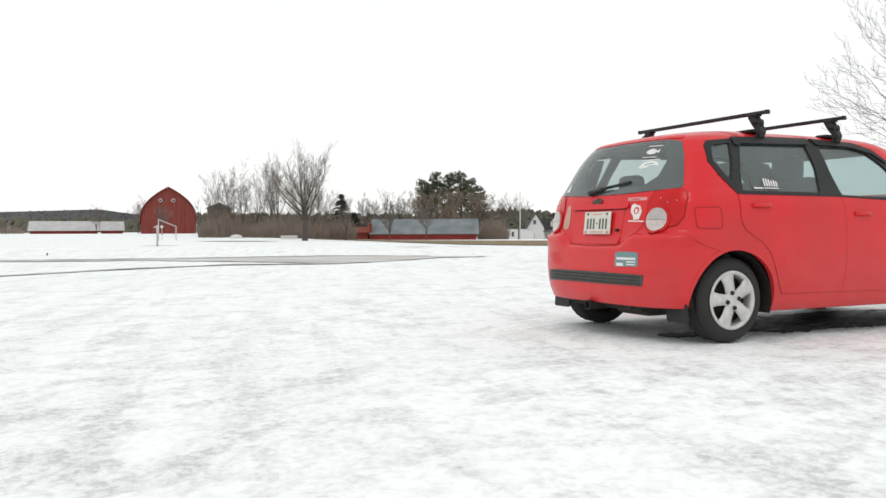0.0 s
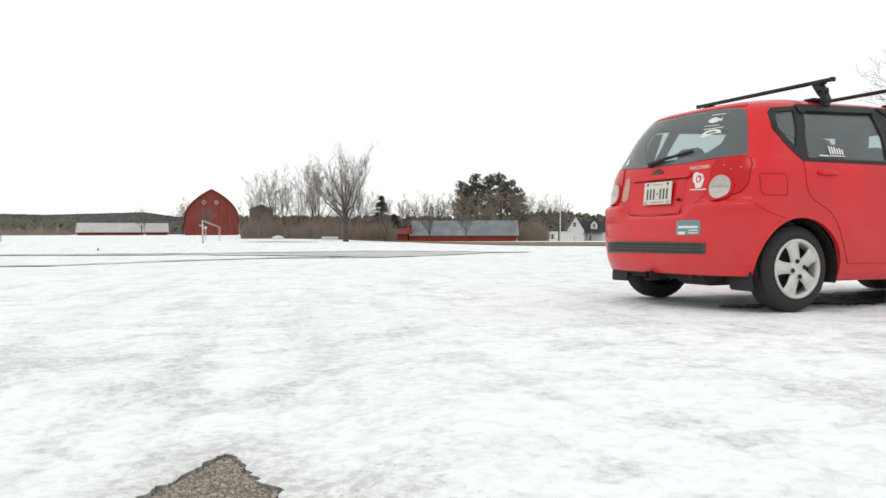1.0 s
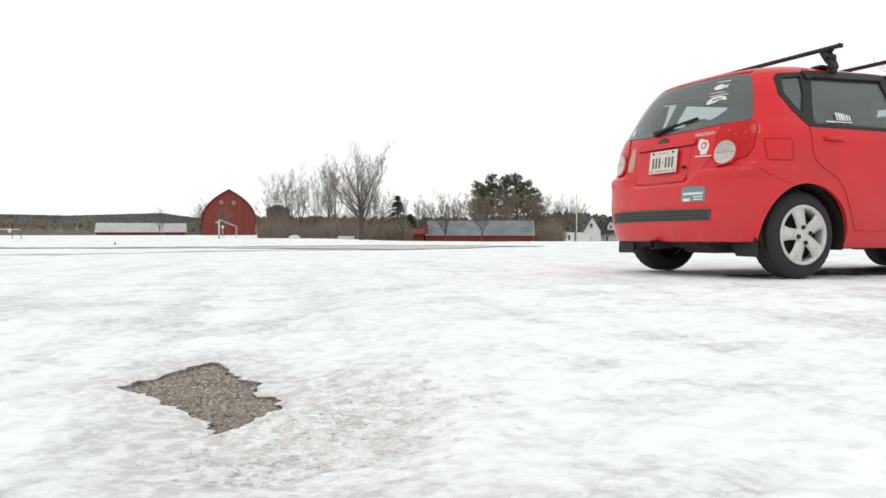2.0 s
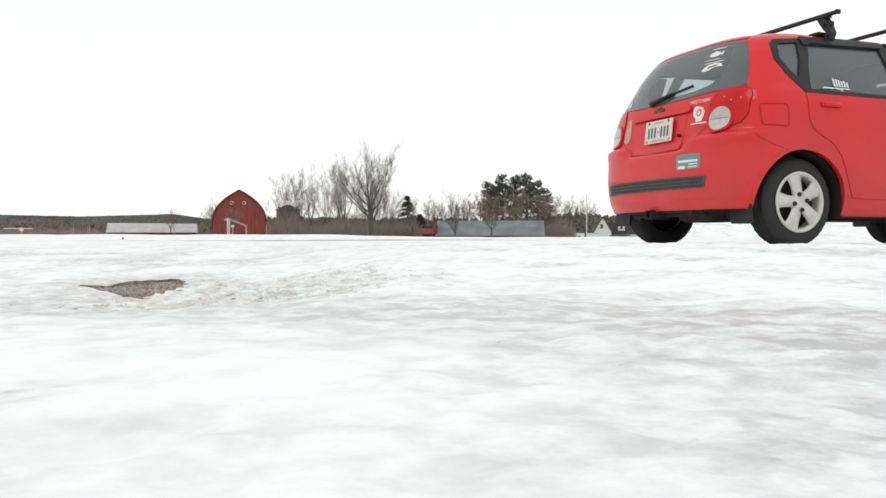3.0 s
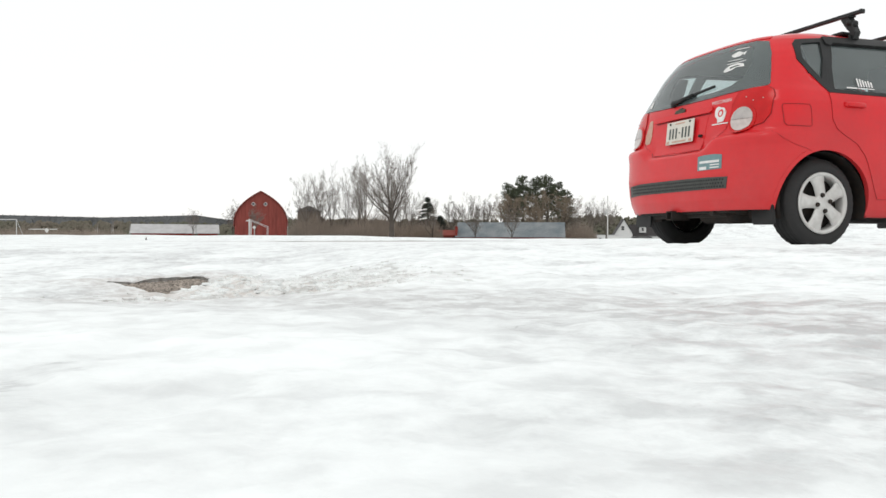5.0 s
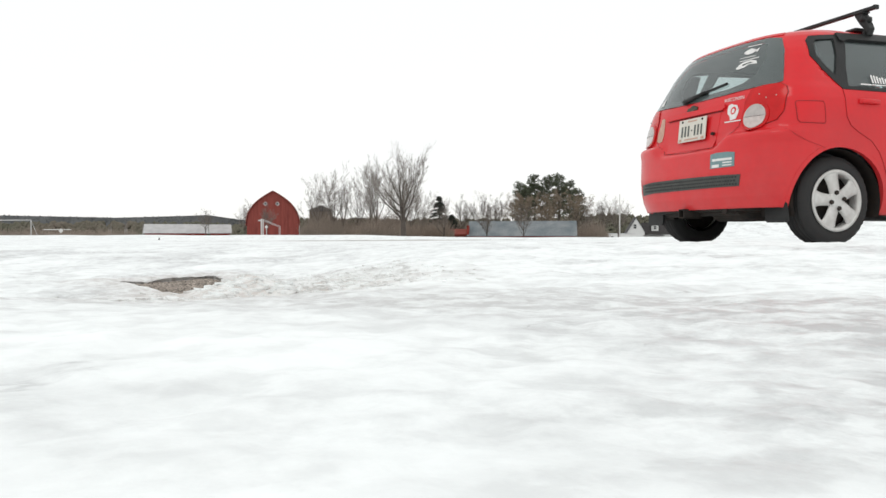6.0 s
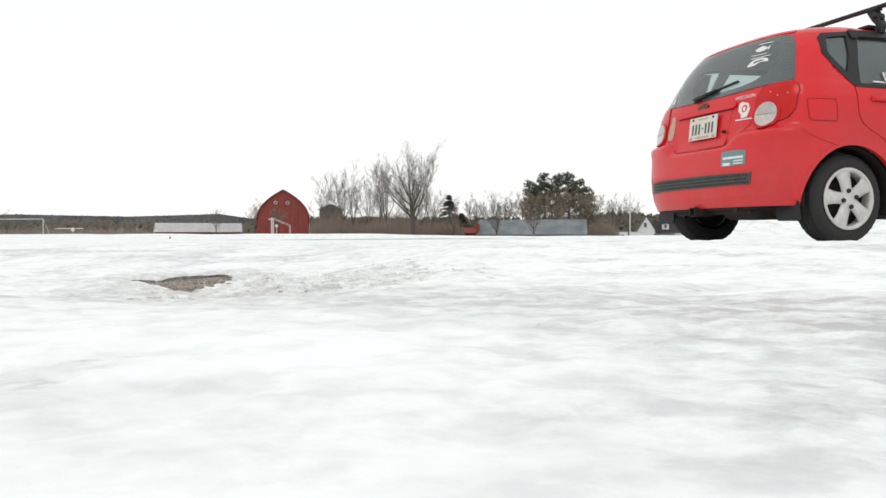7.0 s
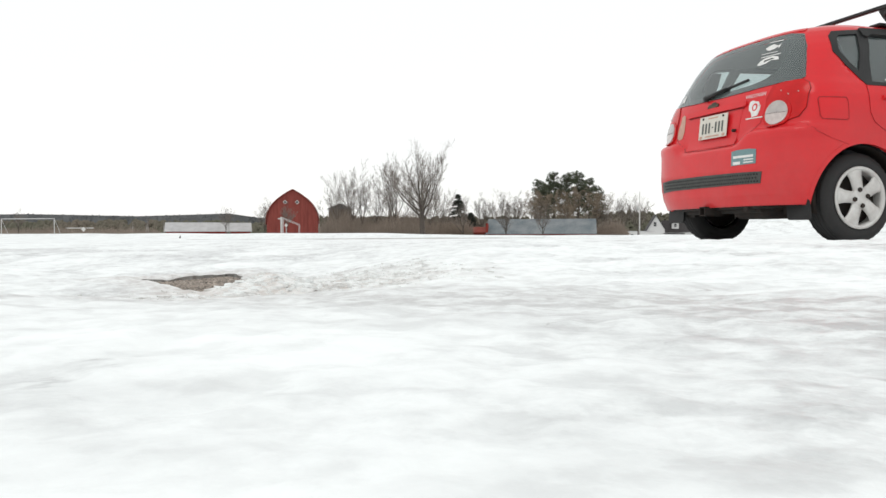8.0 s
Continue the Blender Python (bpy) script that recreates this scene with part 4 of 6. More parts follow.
patch("badge", "rear", [(.055 + a, .98 + b) for a, b in ((-.062, -.012), (-.028, -.012), (-.022, -.024), (.022, -.024), (.028, -.012), (.062, -.012), (.055, .012), (.026, .012), (.02, .024), (-.02, .024), (-.026, .012), (-.055, .012))], BADGE, car, lift=0.008, depth=0.006, step=0.02, label="small dull bronze badge")
bm = bmesh.new()
tube(bm, (-.545, -.232, .77), (-.52, -.232, .77), .011, sides=14)
part("lock", bm, STEEL, car, "round metal lock", smooth=True)


def number_plate():
    bm = bmesh.new()
    box(bm, (0, 0, 0), (0.008, 0.318, 0.165), 0.003)
    ob = part("number_plate", bm, PLATE, car, "white plate with dark bars, rusty bolts")
    ob.matrix_basis = pose(-.535, -.002, .823, 0, 6, 0)
    for i in range(7):
        y = 0.112 - i * 0.0373
        bm = bmesh.new()
        if i == 3:
            box(bm, (-0.0052, y, -0.004), (0.002, 0.014, 0.010))
        else:
            box(bm, (-0.0052, y, -0.006), (0.002, 0.018, 0.076), 0.0008)
        part("bar", bm, INK, ob)
    for z, w, mat in ((0.064, 0.11, FADED), (-0.066, 0.16, FADED)):
        bm = bmesh.new()
        box(bm, (-0.0052, 0, z), (0.002, w, 0.009))
        part("small_bar", bm, mat, ob)
    for y in (-0.115, 0.115):
        bm = bmesh.new()
        tube(bm, (-0.009, y, 0.066), (0, y, 0.066), 0.008, sides=10)
        part("bolt", bm, STEEL, ob)
    for y in (-0.13, 0.13):
        bm = bmesh.new()
        box(bm, (-0.0052, y, -0.067), (0.002, 0.03, 0.018))
        part("tag", bm, FADED, ob)


number_plate()


def tail_lamp(sign, kind_label):
    red = [(.525, 1.03), (.60, 1.042), (.70, 1.046), (.74, 1.02), (.758, .98), (.762, .86), (.735, .805), (.69, .79), (.60, .76), (.53, .80), (.505, .86), (.50, .95)]
    lamp = patch("tail_lamp", "rear", [(sign * y, z) for y, z in red], REDLENS, car, lift=0.008, depth=0.016, step=0.025, label=kind_label)
    ribbon("lamp_gap", "rear", [(sign * y, z) for y, z in red], SEAM_AND_SHADE, lamp, width=0.010, lift=0.003, closed=True)
    ring = [(sign * (.598 + .096 * math.cos(a)), .838 + .098 * math.sin(a)) for a in np.linspace(0, 2 * math.pi, 30)[:-1]]
    disc = [(sign * (.598 + .076 * math.cos(a)), .838 + .080 * math.sin(a)) for a in np.linspace(0, 2 * math.pi, 30)[:-1]]
    patch("lamp_bezel", "rear", ring, REDLENS, lamp, lift=0.014, depth=0.02, step=0.022)
    patch("clear_lens", "rear", disc, CLEARLENS, lamp, lift=0.019, depth=0.006, step=0.02, label="round milky clear lens")
    upper = [(sign * (.598 + .070 * math.cos(a)), .842 + .074 * math.sin(a)) for a in np.linspace(0, math.pi, 18)]
    patch("lens_reflector", "rear", upper, GREYLENS, lamp, lift=0.0198, depth=0.002, step=0.02, label="greyer upper half of the lens")
    ribbon("lens_line", "rear", [(sign * .515, .838), (sign * .682, .838)], SEATCLOTH, lamp, width=0.0016, lift=0.0212)
    for y, z in ((.60, .985), (.655, .955), (.71, .965)):
        bm = bmesh.new()
        p = on_car("rear", sign * y, z) + out_of("rear", sign * y, z) * 0.009
        bmesh.ops.create_icosphere(bm, subdivisions=1, radius=0.005, matrix=Matrix.Translation(p))
        part("pale_dot", bm, CLEARLENS, lamp, smooth=True)


tail_lamp(-1, "red tail lamp with a round clear lens")
tail_lamp(1, "red tail lamp with a round clear lens")

# bumper
bumper_strip = patch("bumper_grille", "rear", [(-.565, .466), (-.40, .47), (0, .472), (.40, .47), (.60, .46), (.60, .378), (.40, .386), (0, .388), (-.40, .390), (-.55, .39)], MESHBLACK, car, lift=0.004, depth=0.01, step=0.03, label="black honeycomb strip in the rear bumper")
for i in range(46):
    for j in range(3):
        y, z = -.53 + i * 0.0235 + (0.012 if j % 2 else 0), .405 + j * 0.023
        if abs(y) < .545:
            bm = bmesh.new()
            p = on_car("rear", y, z) + out_of("rear", y, z) * 0.0045
            bmesh.ops.create_cone(bm, segments=6, radius1=0.0085, radius2=0.006, depth=0.004, cap_ends=True, matrix=Matrix.Translation(p) @ out_of("rear", y, z).to_track_quat("Z", "Y").to_matrix().to_4x4())
            part("cell", bm, BLACK, bumper_strip)

# prints and stickers on the back
sticker = patch("sticker", "rear", [(-.300, .615), (-.36, .622), (-.46, .622), (-.52, .615), (-.52, .522), (-.302, .518)], TEAL, car, lift=0.003, depth=0.002, step=0.03, label="grey-teal rectangular sticker with pale bars")
for y1, y2, z, h in ((-.32, -.50, .582, .016), (-.32, -.39, .543, .02), (-.42, -.50, .556, .008), (-.42, -.50, .538, .008)):
    patch("print_bar", "rear", [(y1, z), (y2, z), (y2, z - h), (y1, z - h)], WHITE, sticker, lift=0.0042, depth=0.0, step=0.03)
patch("sticker", "rear", [(.40, .95), (.425, .962), (.45, .95), (.455, .90), (.475, .85), (.47, .79), (.44, .775), (.40, .78), (.385, .83), (.39, .90)], FADED, car, lift=0.003, depth=0.002, step=0.02, label="faded pale sticker")
state = patch("sticker", "rear", [(-.35, .945), (-.375, .955), (-.40, .945), (-.43, .94), (-.445, .92), (-.437, .90), (-.455, .915), (-.452, .88), (-.44, .845), (-.385, .842), (-.375, .87), (-.35, .89), (-.345, .92)], WHITE, car, lift=0.003, depth=0.002, step=0.02, label="white state-shaped sticker with a red centre")
patch("print_dot", "rear", [(-.405 + .026 * math.cos(a), .905 + .026 * math.sin(a)) for a in np.linspace(0, 2 * math.pi, 16)[:-1]], PAINT, state, lift=0.0042, depth=0, step=0.02)
patch("print_dot", "rear", [(-.405 + .014 * math.cos(a), .903 + .016 * math.sin(a)) for a in np.linspace(0, 2 * math.pi, 14)[:-1]], WHITE, state, lift=0.005, depth=0, step=0.02)
patch("print_bar", "rear", [(-.33, .838), (-.49, .834), (-.49, .826), (-.33, .83)], WHITE, state, lift=0.003, depth=0, step=0.03)


def lettering(text, kind, u, v, size, mat, parent, lift=0.006):
    """Built-in lettering turned into a mesh that lies on the shell."""
    cu = bpy.data.curves.new("lettering", "FONT")
    cu.body, cu.size, cu.align_x, cu.align_y = text, size, "CENTER", "CENTER"
    tmp = bpy.data.objects.new("lettering", cu)
    scene.collection.objects.link(tmp)
    dg = bpy.context.evaluated_depsgraph_get()
    me = bpy.data.meshes.new_from_object(tmp.evaluated_get(dg))
    bpy.data.objects.remove(tmp)
    for v_ in me.vertices:
        a, b = (u - v_.co.x if kind == "rear" else u + v_.co.x), v + v_.co.y
        v_.co = on_car(kind, a, b) + out_of(kind, a, b) * lift
    me.materials.clear()
    me.materials.append(mat)
    ob = new("lettering", me)
    ob.parent = parent
    return ob


lettering("WISCONSIN", "rear", -.388, .985, .034, WHITE, state, 0.003)

fish = patch("window_print", "rear", [(-.355 + (a + .355) * .8, 1.322 + (b - 1.322) * .8) for a, b in ((-.275, 1.325), (-.30, 1.305), (-.34, 1.295), (-.39, 1.30), (-.415, 1.315), (-.435, 1.295), (-.435, 1.34), (-.41, 1.325), (-.38, 1.338), (-.35, 1.35), (-.31, 1.342))], WHITE, car, lift=0.009, depth=0, step=0.02, label="white fish-shaped print on the rear pane")
patch("print_bar", "rear", [(-.30, 1.366), (-.42, 1.362), (-.42, 1.356), (-.30, 1.360)], WHITE, fish, lift=0.009, depth=0, step=0.03)
patch("print_bar", "rear", [(-.28, 1.286), (-.42, 1.281), (-.42, 1.276), (-.28, 1.281)], WHITE, fish, lift=0.009, depth=0, step=0.03)
cap = patch("window_print", "rear", [(-.30, 1.235), (-.34, 1.25), (-.40, 1.252), (-.45, 1.24), (-.47, 1.215), (-.40, 1.222), (-.36, 1.205), (-.31, 1.20), (-.28, 1.21)], WHITE, car, lift=0.009, depth=0, step=0.02, label="white round print on the rear pane", hole=[[(-.335, 1.232), (-.40, 1.238), (-.43, 1.23), (-.38, 1.226), (-.34, 1.218)]])
patch("print_bar", "rear", [(-.29, 1.262), (-.46, 1.262), (-.46, 1.256), (-.29, 1.256)], WHITE, cap, lift=0.009, depth=0, step=0.03)
patch("window_print", "rear", [(.50, 1.10), (.515, 1.13), (.535, 1.10), (.55, 1.06), (.52, 1.07), (.49, 1.06)], WHITE, car, lift=0.009, depth=0, step=0.02, label="small white print on the rear pane")
stick = patch("window_print", "right", [(.30, 1.062), (.44, 1.062), (.44, 1.055), (.30, 1.055)], WHITE, car, lift=0.002, depth=0, step=0.03, label="row of small white upright prints on the door pane")
for x, h in ((.31, .058), (.333, .055), (.356, .05), (.379, .042), (.402, .046), (.425, .038)):
    patch("print_bar", "right", [(x - .007, 1.07), (x + .007, 1.07), (x + .007, 1.07 + h), (x - .007, 1.07 + h)], WHITE, stick, lift=0.002, depth=0, step=0.03)
patch("print_bar", "right", [(.20, 1.052), (.29, 1.052), (.29, 1.062), (.20, 1.062)], WHITE, stick, lift=0.002, depth=0, step=0.03)


# wiper
bm = bmesh.new()
tube(bm, on_car("rear", .15, 1.045) + Vector((-.03, 0, 0)), on_car("rear", .15, 1.045) + Vector((.01, 0, 0)), .022, .022, 14)
tube(bm, on_car("rear", .15, 1.05) + Vector((-.028, 0, .0)), on_car("rear", -.06, 1.085) + Vector((-.03, 0, 0)), .017, .010, 8)
wiper = part("rear_wiper", bm, BLACK, car, "black rear wiper", smooth=True)
bm = bmesh.new()
for i in range(8):
    a, b = (.19 - .46 * i / 8), (.19 - .46 * (i + 1) / 8)
    za, zb = 1.05 + .058 * i / 8, 1.05 + .058 * (i + 1) / 8
    tube(bm, on_car("rear", a, za) + Vector((-.016, 0, .004)), on_car("rear", b, zb) + Vector((-.016, 0, .004)), .0105, .0105, 6)
part("blade", bm, BLACK, wiper)

# high brake lamp and roof edge
patch("roof_spoiler", "rear", [(-.50, 1.428), (-.25, 1.433), (0, 1.435), (.25, 1.433), (.50, 1.428), (.51, 1.41), (.25, 1.413), (0, 1.415), (-.25, 1.413), (-.51, 1.41)], PAINT, car, lift=0.007, depth=0.012, step=0.03)


def wheel_at(x, side):
    """Tyre, five-spoke silver cover with rim, nuts and a dark drum behind. side: -1 right, 1 left."""
    hub = new("wheel")
    hub.parent = car
    hub.matrix_basis = pose(x, side * 0.70, 0.291, 0, 0, 0 if side < 0 else 180)
    R, W = 0.291, 0.094
    prof = [(0.186, -W + 0.012), (0.20, -W), (0.235, -W - 0.006), (0.262, -W + 0.002), (0.281, -W + 0.018)]
    for g in (-0.055, -0.02, 0.02, 0.055):
        prof += [(R, g - 0.012), (R, g - 0.004), (R - 0.008, g - 0.003), (R - 0.008, g + 0.003), (R, g + 0.004), (R, g + 0.012)]
    prof += [(0.281, W - 0.018), (0.262, W - 0.002), (0.235, W + 0.006), (0.20, W), (0.186, W - 0.012)]
    v, f = lathe(prof, 72)
    # tread blocks: uneven shoulders
    v = [(a * (1 - (0.012 if (i // len(prof)) % 2 else 0) * (abs(b) > 0.066 and math.hypot(a, c) > 0.275)), b, c * (1 - (0.012 if (i // len(prof)) % 2 else 0) * (abs(b) > 0.066 and math.hypot(a, c) > 0.275))) for i, (a, b, c) in enumerate(v)]
    mesh_object("tyre", v, f, RUBBER, hub, "black worn tyre with dusty sidewall")
    v, f = lathe([(0.19, -W + 0.004), (0.203, -W - 0.004), (0.199, -W - 0.012), (0.181, -W - 0.009), (0.173, -W + 0.010), (0.175, -0.02), (0.17, 0.07)], 60)
    rim = mesh_object("rim", v, f, ALLOY, hub, "silver rim")
    v, f = lathe([(0.0, -0.045), (0.05, -0.045), (0.11, -0.03), (0.172, -0.03), (0.172, 0.06)], 36)
    mesh_object("brake_drum", v, f, STEEL, hub, "dark rusty drum behind the spokes")
    for k in range(5):
        a = radians(104 + 72 * k)
        bm = bmesh.new()
        inner, outer = 0.036, 0.184
        rows = []
        for i, t in enumerate(np.linspace(0, 1, 7)):
            r = inner + (outer - inner) * t
            w = 0.036 + 0.010 * t + 0.020 * (max(0, t - 0.5) / 0.5) ** 2
            d = -W - 0.012 + 0.016 * (t - 0.35) ** 2
            prof_ = [(-w, d + 0.018), (-w * 0.92, d + 0.002), (-w * 0.3, d), (w * 0.3, d), (w * 0.92, d + 0.002), (w, d + 0.018)]
            rows.append([bm.verts.new((r * math.cos(a) - q * math.sin(a), e, r * math.sin(a) + q * math.cos(a))) for q, e in prof_])
        for p0, p1 in zip(rows[:-1], rows[1:]):
            for i in range(5):
                bm.faces.new((p0[i], p0[i + 1], p1[i + 1], p1[i]))
        part("spoke", bm, ALLOY, rim, smooth=True)
    v, f = lathe([(0.0, -W - 0.014), (0.045, -W - 0.013), (0.062, -W - 0.009), (0.066, -W + 0.012)], 30)
    mesh_object("hub_cap", v, f, ALLOY, rim)
    for k in range(4):
        a = radians(12 + 90 * k)
        bm = bmesh.new()
        c = Vector((0.052 * math.cos(a), -W - 0.012, 0.052 * math.sin(a)))
        tube(bm, c + Vector((0, -0.012, 0)), c + Vector((0, 0.008, 0)), 0.014, 0.017, 6)
        part("wheel_nut", bm, STEEL, rim)


for x in (0.0, FRONT_AXLE):
    for s_ in (-1, 1):
        wheel_at(x, s_)

# wheel housings, floor, running gear
for x in (0.0, FRONT_AXLE):
    for s_ in (-1, 1):
        verts, faces = [], []
        for i, a in enumerate(np.linspace(-0.3, math.pi + 0.3, 24)):
            for d in (0.80, 0.50):
                ax_, az_ = arch_point(x, 0.338, 0.338, a)
                verts.append((ax_, s_ * d, az_))
        for i in range(23):
            faces.append((2 * i, 2 * i + 1, 2 * i + 3, 2 * i + 2))
        c = len(verts)
        verts.append((x, s_ * 0.50, 0.288))
        faces += [(2 * i + 1, 2 * i + 3, c) for i in range(23)]
        mesh_object("wheel_housing", verts, faces, STEEL, car)
bm = bmesh.new()
box(bm, (1.25, 0, 0.24), (1.72, 1.46, 0.09), 0.02)
box(bm, (-.40, 0, 0.27), (0.28, 1.0, 0.08), 0.03)
box(bm, (1.3, 0, 0.27), (3.4, 0.94, 0.10), 0.02)
part("underbody", bm, STEEL, car, "dark underbody with hitch mount")
bm = bmesh.new()
tube(bm, (0, -.62, .29), (0, .62, .29), .035)
box(bm, (-.28, -.25, .235), (.30, .38, .14), 0.05)
tube(bm, (-.55, -.38, .235), (-.30, -.38, .235), .022)
part("axle_and_silencer", bm, STEEL, car)
bm = bmesh.new()
tube(bm, (-.46, -.44, .225), (-.46, .40, .225), .022, sides=8)
for dy, dz, wy, wz in ((0, .029, .066, .008), (0, -.029, .066, .008), (.029, 0, .008, .066), (-.029, 0, .008, .066)):
    box(bm, (-.53, .02 + dy, .222 + dz), (.16, wy, wz), 0.002)
part("tow_hitch", bm, STEEL, car, "square black tow hitch socket")
for s_ in (-1, 1):
    bm = bmesh.new()
    prism(bm, [(s_ * .575, .30), (s_ * .765, .30), (s_ * .785, .22), (s_ * .79, .16), (s_ * .775, .148), (s_ * .60, .15), (s_ * .585, .165)], -.37, -.385, "yz")
    part("mud_flap", bm, BLACK, car, "grey-black rubber mud flap")
    bm = bmesh.new()
    prism(bm, [(s_ * .60, .31), (s_ * .80, .31), (s_ * .81, .17), (s_ * .795, .155), (s_ * .63, .155), (s_ * .61, .17)], FRONT_AXLE - .375, FRONT_AXLE - .36, "yz")
    part("mud_flap", bm, BLACK, car, "grey-black rubber mud flap")

# seats and inside, seen through the panes
for y in (-.36, .36):
    bm = bmesh.new()
    box(bm, (1.32, y, .52), (.50, .48, .22), 0.07)
    box(bm, (1.06, y, .86), (.16, .48, .62), 0.07)
    box(bm, (1.0, y, 1.24), (.10, .27, .19), 0.045)
    part("front_seat", bm, SEATCLOTH, car, "dark grey cloth front seat", smooth=True)
bm = bmesh.new()
box(bm, (.42, 0, .52), (.50, 1.26, .20), 0.06)
box(bm, (.12, 0, .80), (.16, 1.26, .56), 0.06)
part("rear_bench", bm, SEATCLOTH, car, "dark grey cloth rear bench", smooth=True)
for y in (-.38, .38):
    bm = bmesh.new()
    box(bm, (.08, y, 1.13), (.10, .26, .16), 0.045)
    part("headrest", bm, SEATCLOTH, car, smooth=True)
bm = bmesh.new()
box(bm, (-.14, 0, .97), (.42, 1.16, .03), 0.01)
part("parcel_shelf", bm, SEATCLOTH, car)
bm = bmesh.new()
box(bm, (2.15, 0, .93), (.40, 1.36, .16), 0.05)
part("dashboard", bm, LINING, car, smooth=True)


# roof rack: a thing of its own, clamped to the door frames
rack = thing("roof_rack", pose(1.554, 6.525, 0, 0, 0, 26.6), "black roof rack of two square bars clamped over the red roof", "roof rack")
for x in (.425, 1.208):
    bm = bmesh.new()
    box(bm, (x, 0, 1.606), (.034, 1.385, .026), 0.006)
    bar = part("cross_bar", bm, BLACK, rack)
    for s_ in (-1, 1):
        bm = bmesh.new()
        box(bm, (x, s_ * .697, 1.606), (.039, .022, .031), 0.006)
        part("end_cap", bm, BLACK, bar)
        bm = bmesh.new()
        yb = float(side_y(x, 1.43))
        prism(bm, [(s_ * a, b) for a, b in ((.535, 1.596), (.60, 1.596), (.606, 1.575), (.632, 1.545), (.668, 1.47), (yb + .03, 1.425), (yb + .012, 1.425), (.632, 1.468), (.588, 1.505), (.566, 1.54), (.54, 1.572))], x - .026, x + .026, "yz")
        bmesh.ops.bevel(bm, geom=list(bm.edges), offset=0.004, segments=1, affect="EDGES")
        foot = part("foot", bm, BLACK, rack, "black clamp foot")
        bm = bmesh.new()
        box(bm, (x, s_ * (yb + .012), 1.432), (.085, .016, .05), 0.005)
        part("clamp", bm, BLACK, foot)
        bm = bmesh.new()
        box(bm, (x, s_ * .575, 1.592), (.066, .085, .014), 0.004)
        part("saddle", bm, BLACK, foot)
        bm = bmesh.new()
        box(bm, (x, s_ * .535, 1.479), (.12, .10, .026), 0.011)
        part("pad", bm, BLACK, foot)
        bm = bmesh.new()
        tube(bm, (x - .036, s_ * .612, 1.545), (x + .036, s_ * .612, 1.545), .021, .021, 14)
        tube(bm, (x, s_ * .625, 1.525), (x, s_ * .655, 1.53), .016, .014, 12)
        part("knob", bm, BLACK, foot, smooth=True)


# ---- far side: trees ----
def grow(rng, height, spread=0.7, levels=4, trunk=0.22, fork=0.2, lean=(0, 0), leaders=12, kids=(6, 5, 4), droop=0.0, reach=0.6, thin=0.010, rise=0.07):
    """Branches of a bare tree: a stem with limbs all the way up, shorter towards the top, then boughs and twigs, as rows for stalks()."""
    stout, twigs = [], []

    def limb(p, d, length, r, level):
        n_ = (8, 5, 4, 3, 2)[min(level, 4)]
        pts, dirs, q = [np.array(p, float)], [], np.array(d, float)
        for i in range(n_):
            q = q + rng.normal(0, 0.07 if level == 0 else 0.09, 3) + np.array((0, 0, rise - droop if level else 0.05))
            q /= np.linalg.norm(q)
            dirs.append(q)
            pts.append(pts[-1] + q * length / n_)
        for i in range(n_):
            r0, r1 = r * (1 - 0.85 * i / n_), r * (1 - 0.85 * (i + 1) / n_)
            (stout if level < 2 else twigs).append((pts[i], pts[i + 1], max(r0, thin), max(r1, thin * 0.7)))
        return pts, dirs

    def shoot(p, d, length, r, level):
        pts, dirs = limb(p, d, length, r, level)
        if level >= levels:
            return
        count = kids[min(level - 1, len(kids) - 1)]
        for k in range(count):
            t = 0.2 + 0.8 * (k + rng.uniform(0.1, 0.9)) / count
            i = min(int(t * len(dirs)), len(dirs) - 1)
            base = pts[i] + (pts[i + 1] - pts[i]) * (t * len(dirs) - i)
            side = rng.normal(0, 1, 3)
            side -= dirs[i] * side.dot(dirs[i])
            side /= np.linalg.norm(side)
            a = rng.uniform(0.35, 0.8)
            nd = dirs[i] * math.cos(a) + side * math.sin(a)
            shoot(base, nd, length * (0.6 - 0.28 * t) * rng.uniform(0.75, 1.2), r * (1 - 0.7 * t) * 0.6, level + 1)

    pts, dirs = limb((0, 0, -0.15), (lean[0], lean[1], 1), height * 0.88, trunk, 0)
    az = rng.uniform(0, 6.28)
    for k in range(leaders):
        t = fork + (0.97 - fork) * ((k + rng.uniform(0.0, 0.7)) / leaders) ** 1.15
        az += 2.4 + rng.uniform(-0.5, 0.5)
        tilt = spread * rng.uniform(0.65, 1.15) * (1.0 - 0.5 * t)
        nd = np.array((math.cos(az) * math.sin(tilt), math.sin(az) * math.sin(tilt), math.cos(tilt)))
        i = min(int(t * len(dirs)), len(dirs) - 1)
        base = pts[i] + (pts[i + 1] - pts[i]) * (t * len(dirs) - i)
        # limbs end on an egg-shaped outline
        a = np.array((1 / (reach * 0.5 * height), 1 / (reach * 0.5 * height), 1 / (0.4 * height)))
        o, e = (base - np.array((0, 0, 0.6 * height))) * a, nd * a
        qa, qb, qc = e.dot(e), 2 * o.dot(e), o.dot(o) - 1
        far_ = (-qb + math.sqrt(max(qb * qb - 4 * qa * qc, 0))) / (2 * qa)
        shoot(base, nd, max(far_, 0.12 * height) * rng.uniform(0.75, 1.0), trunk * (0.68 - 0.45 * t), 1)
    return stout, twigs


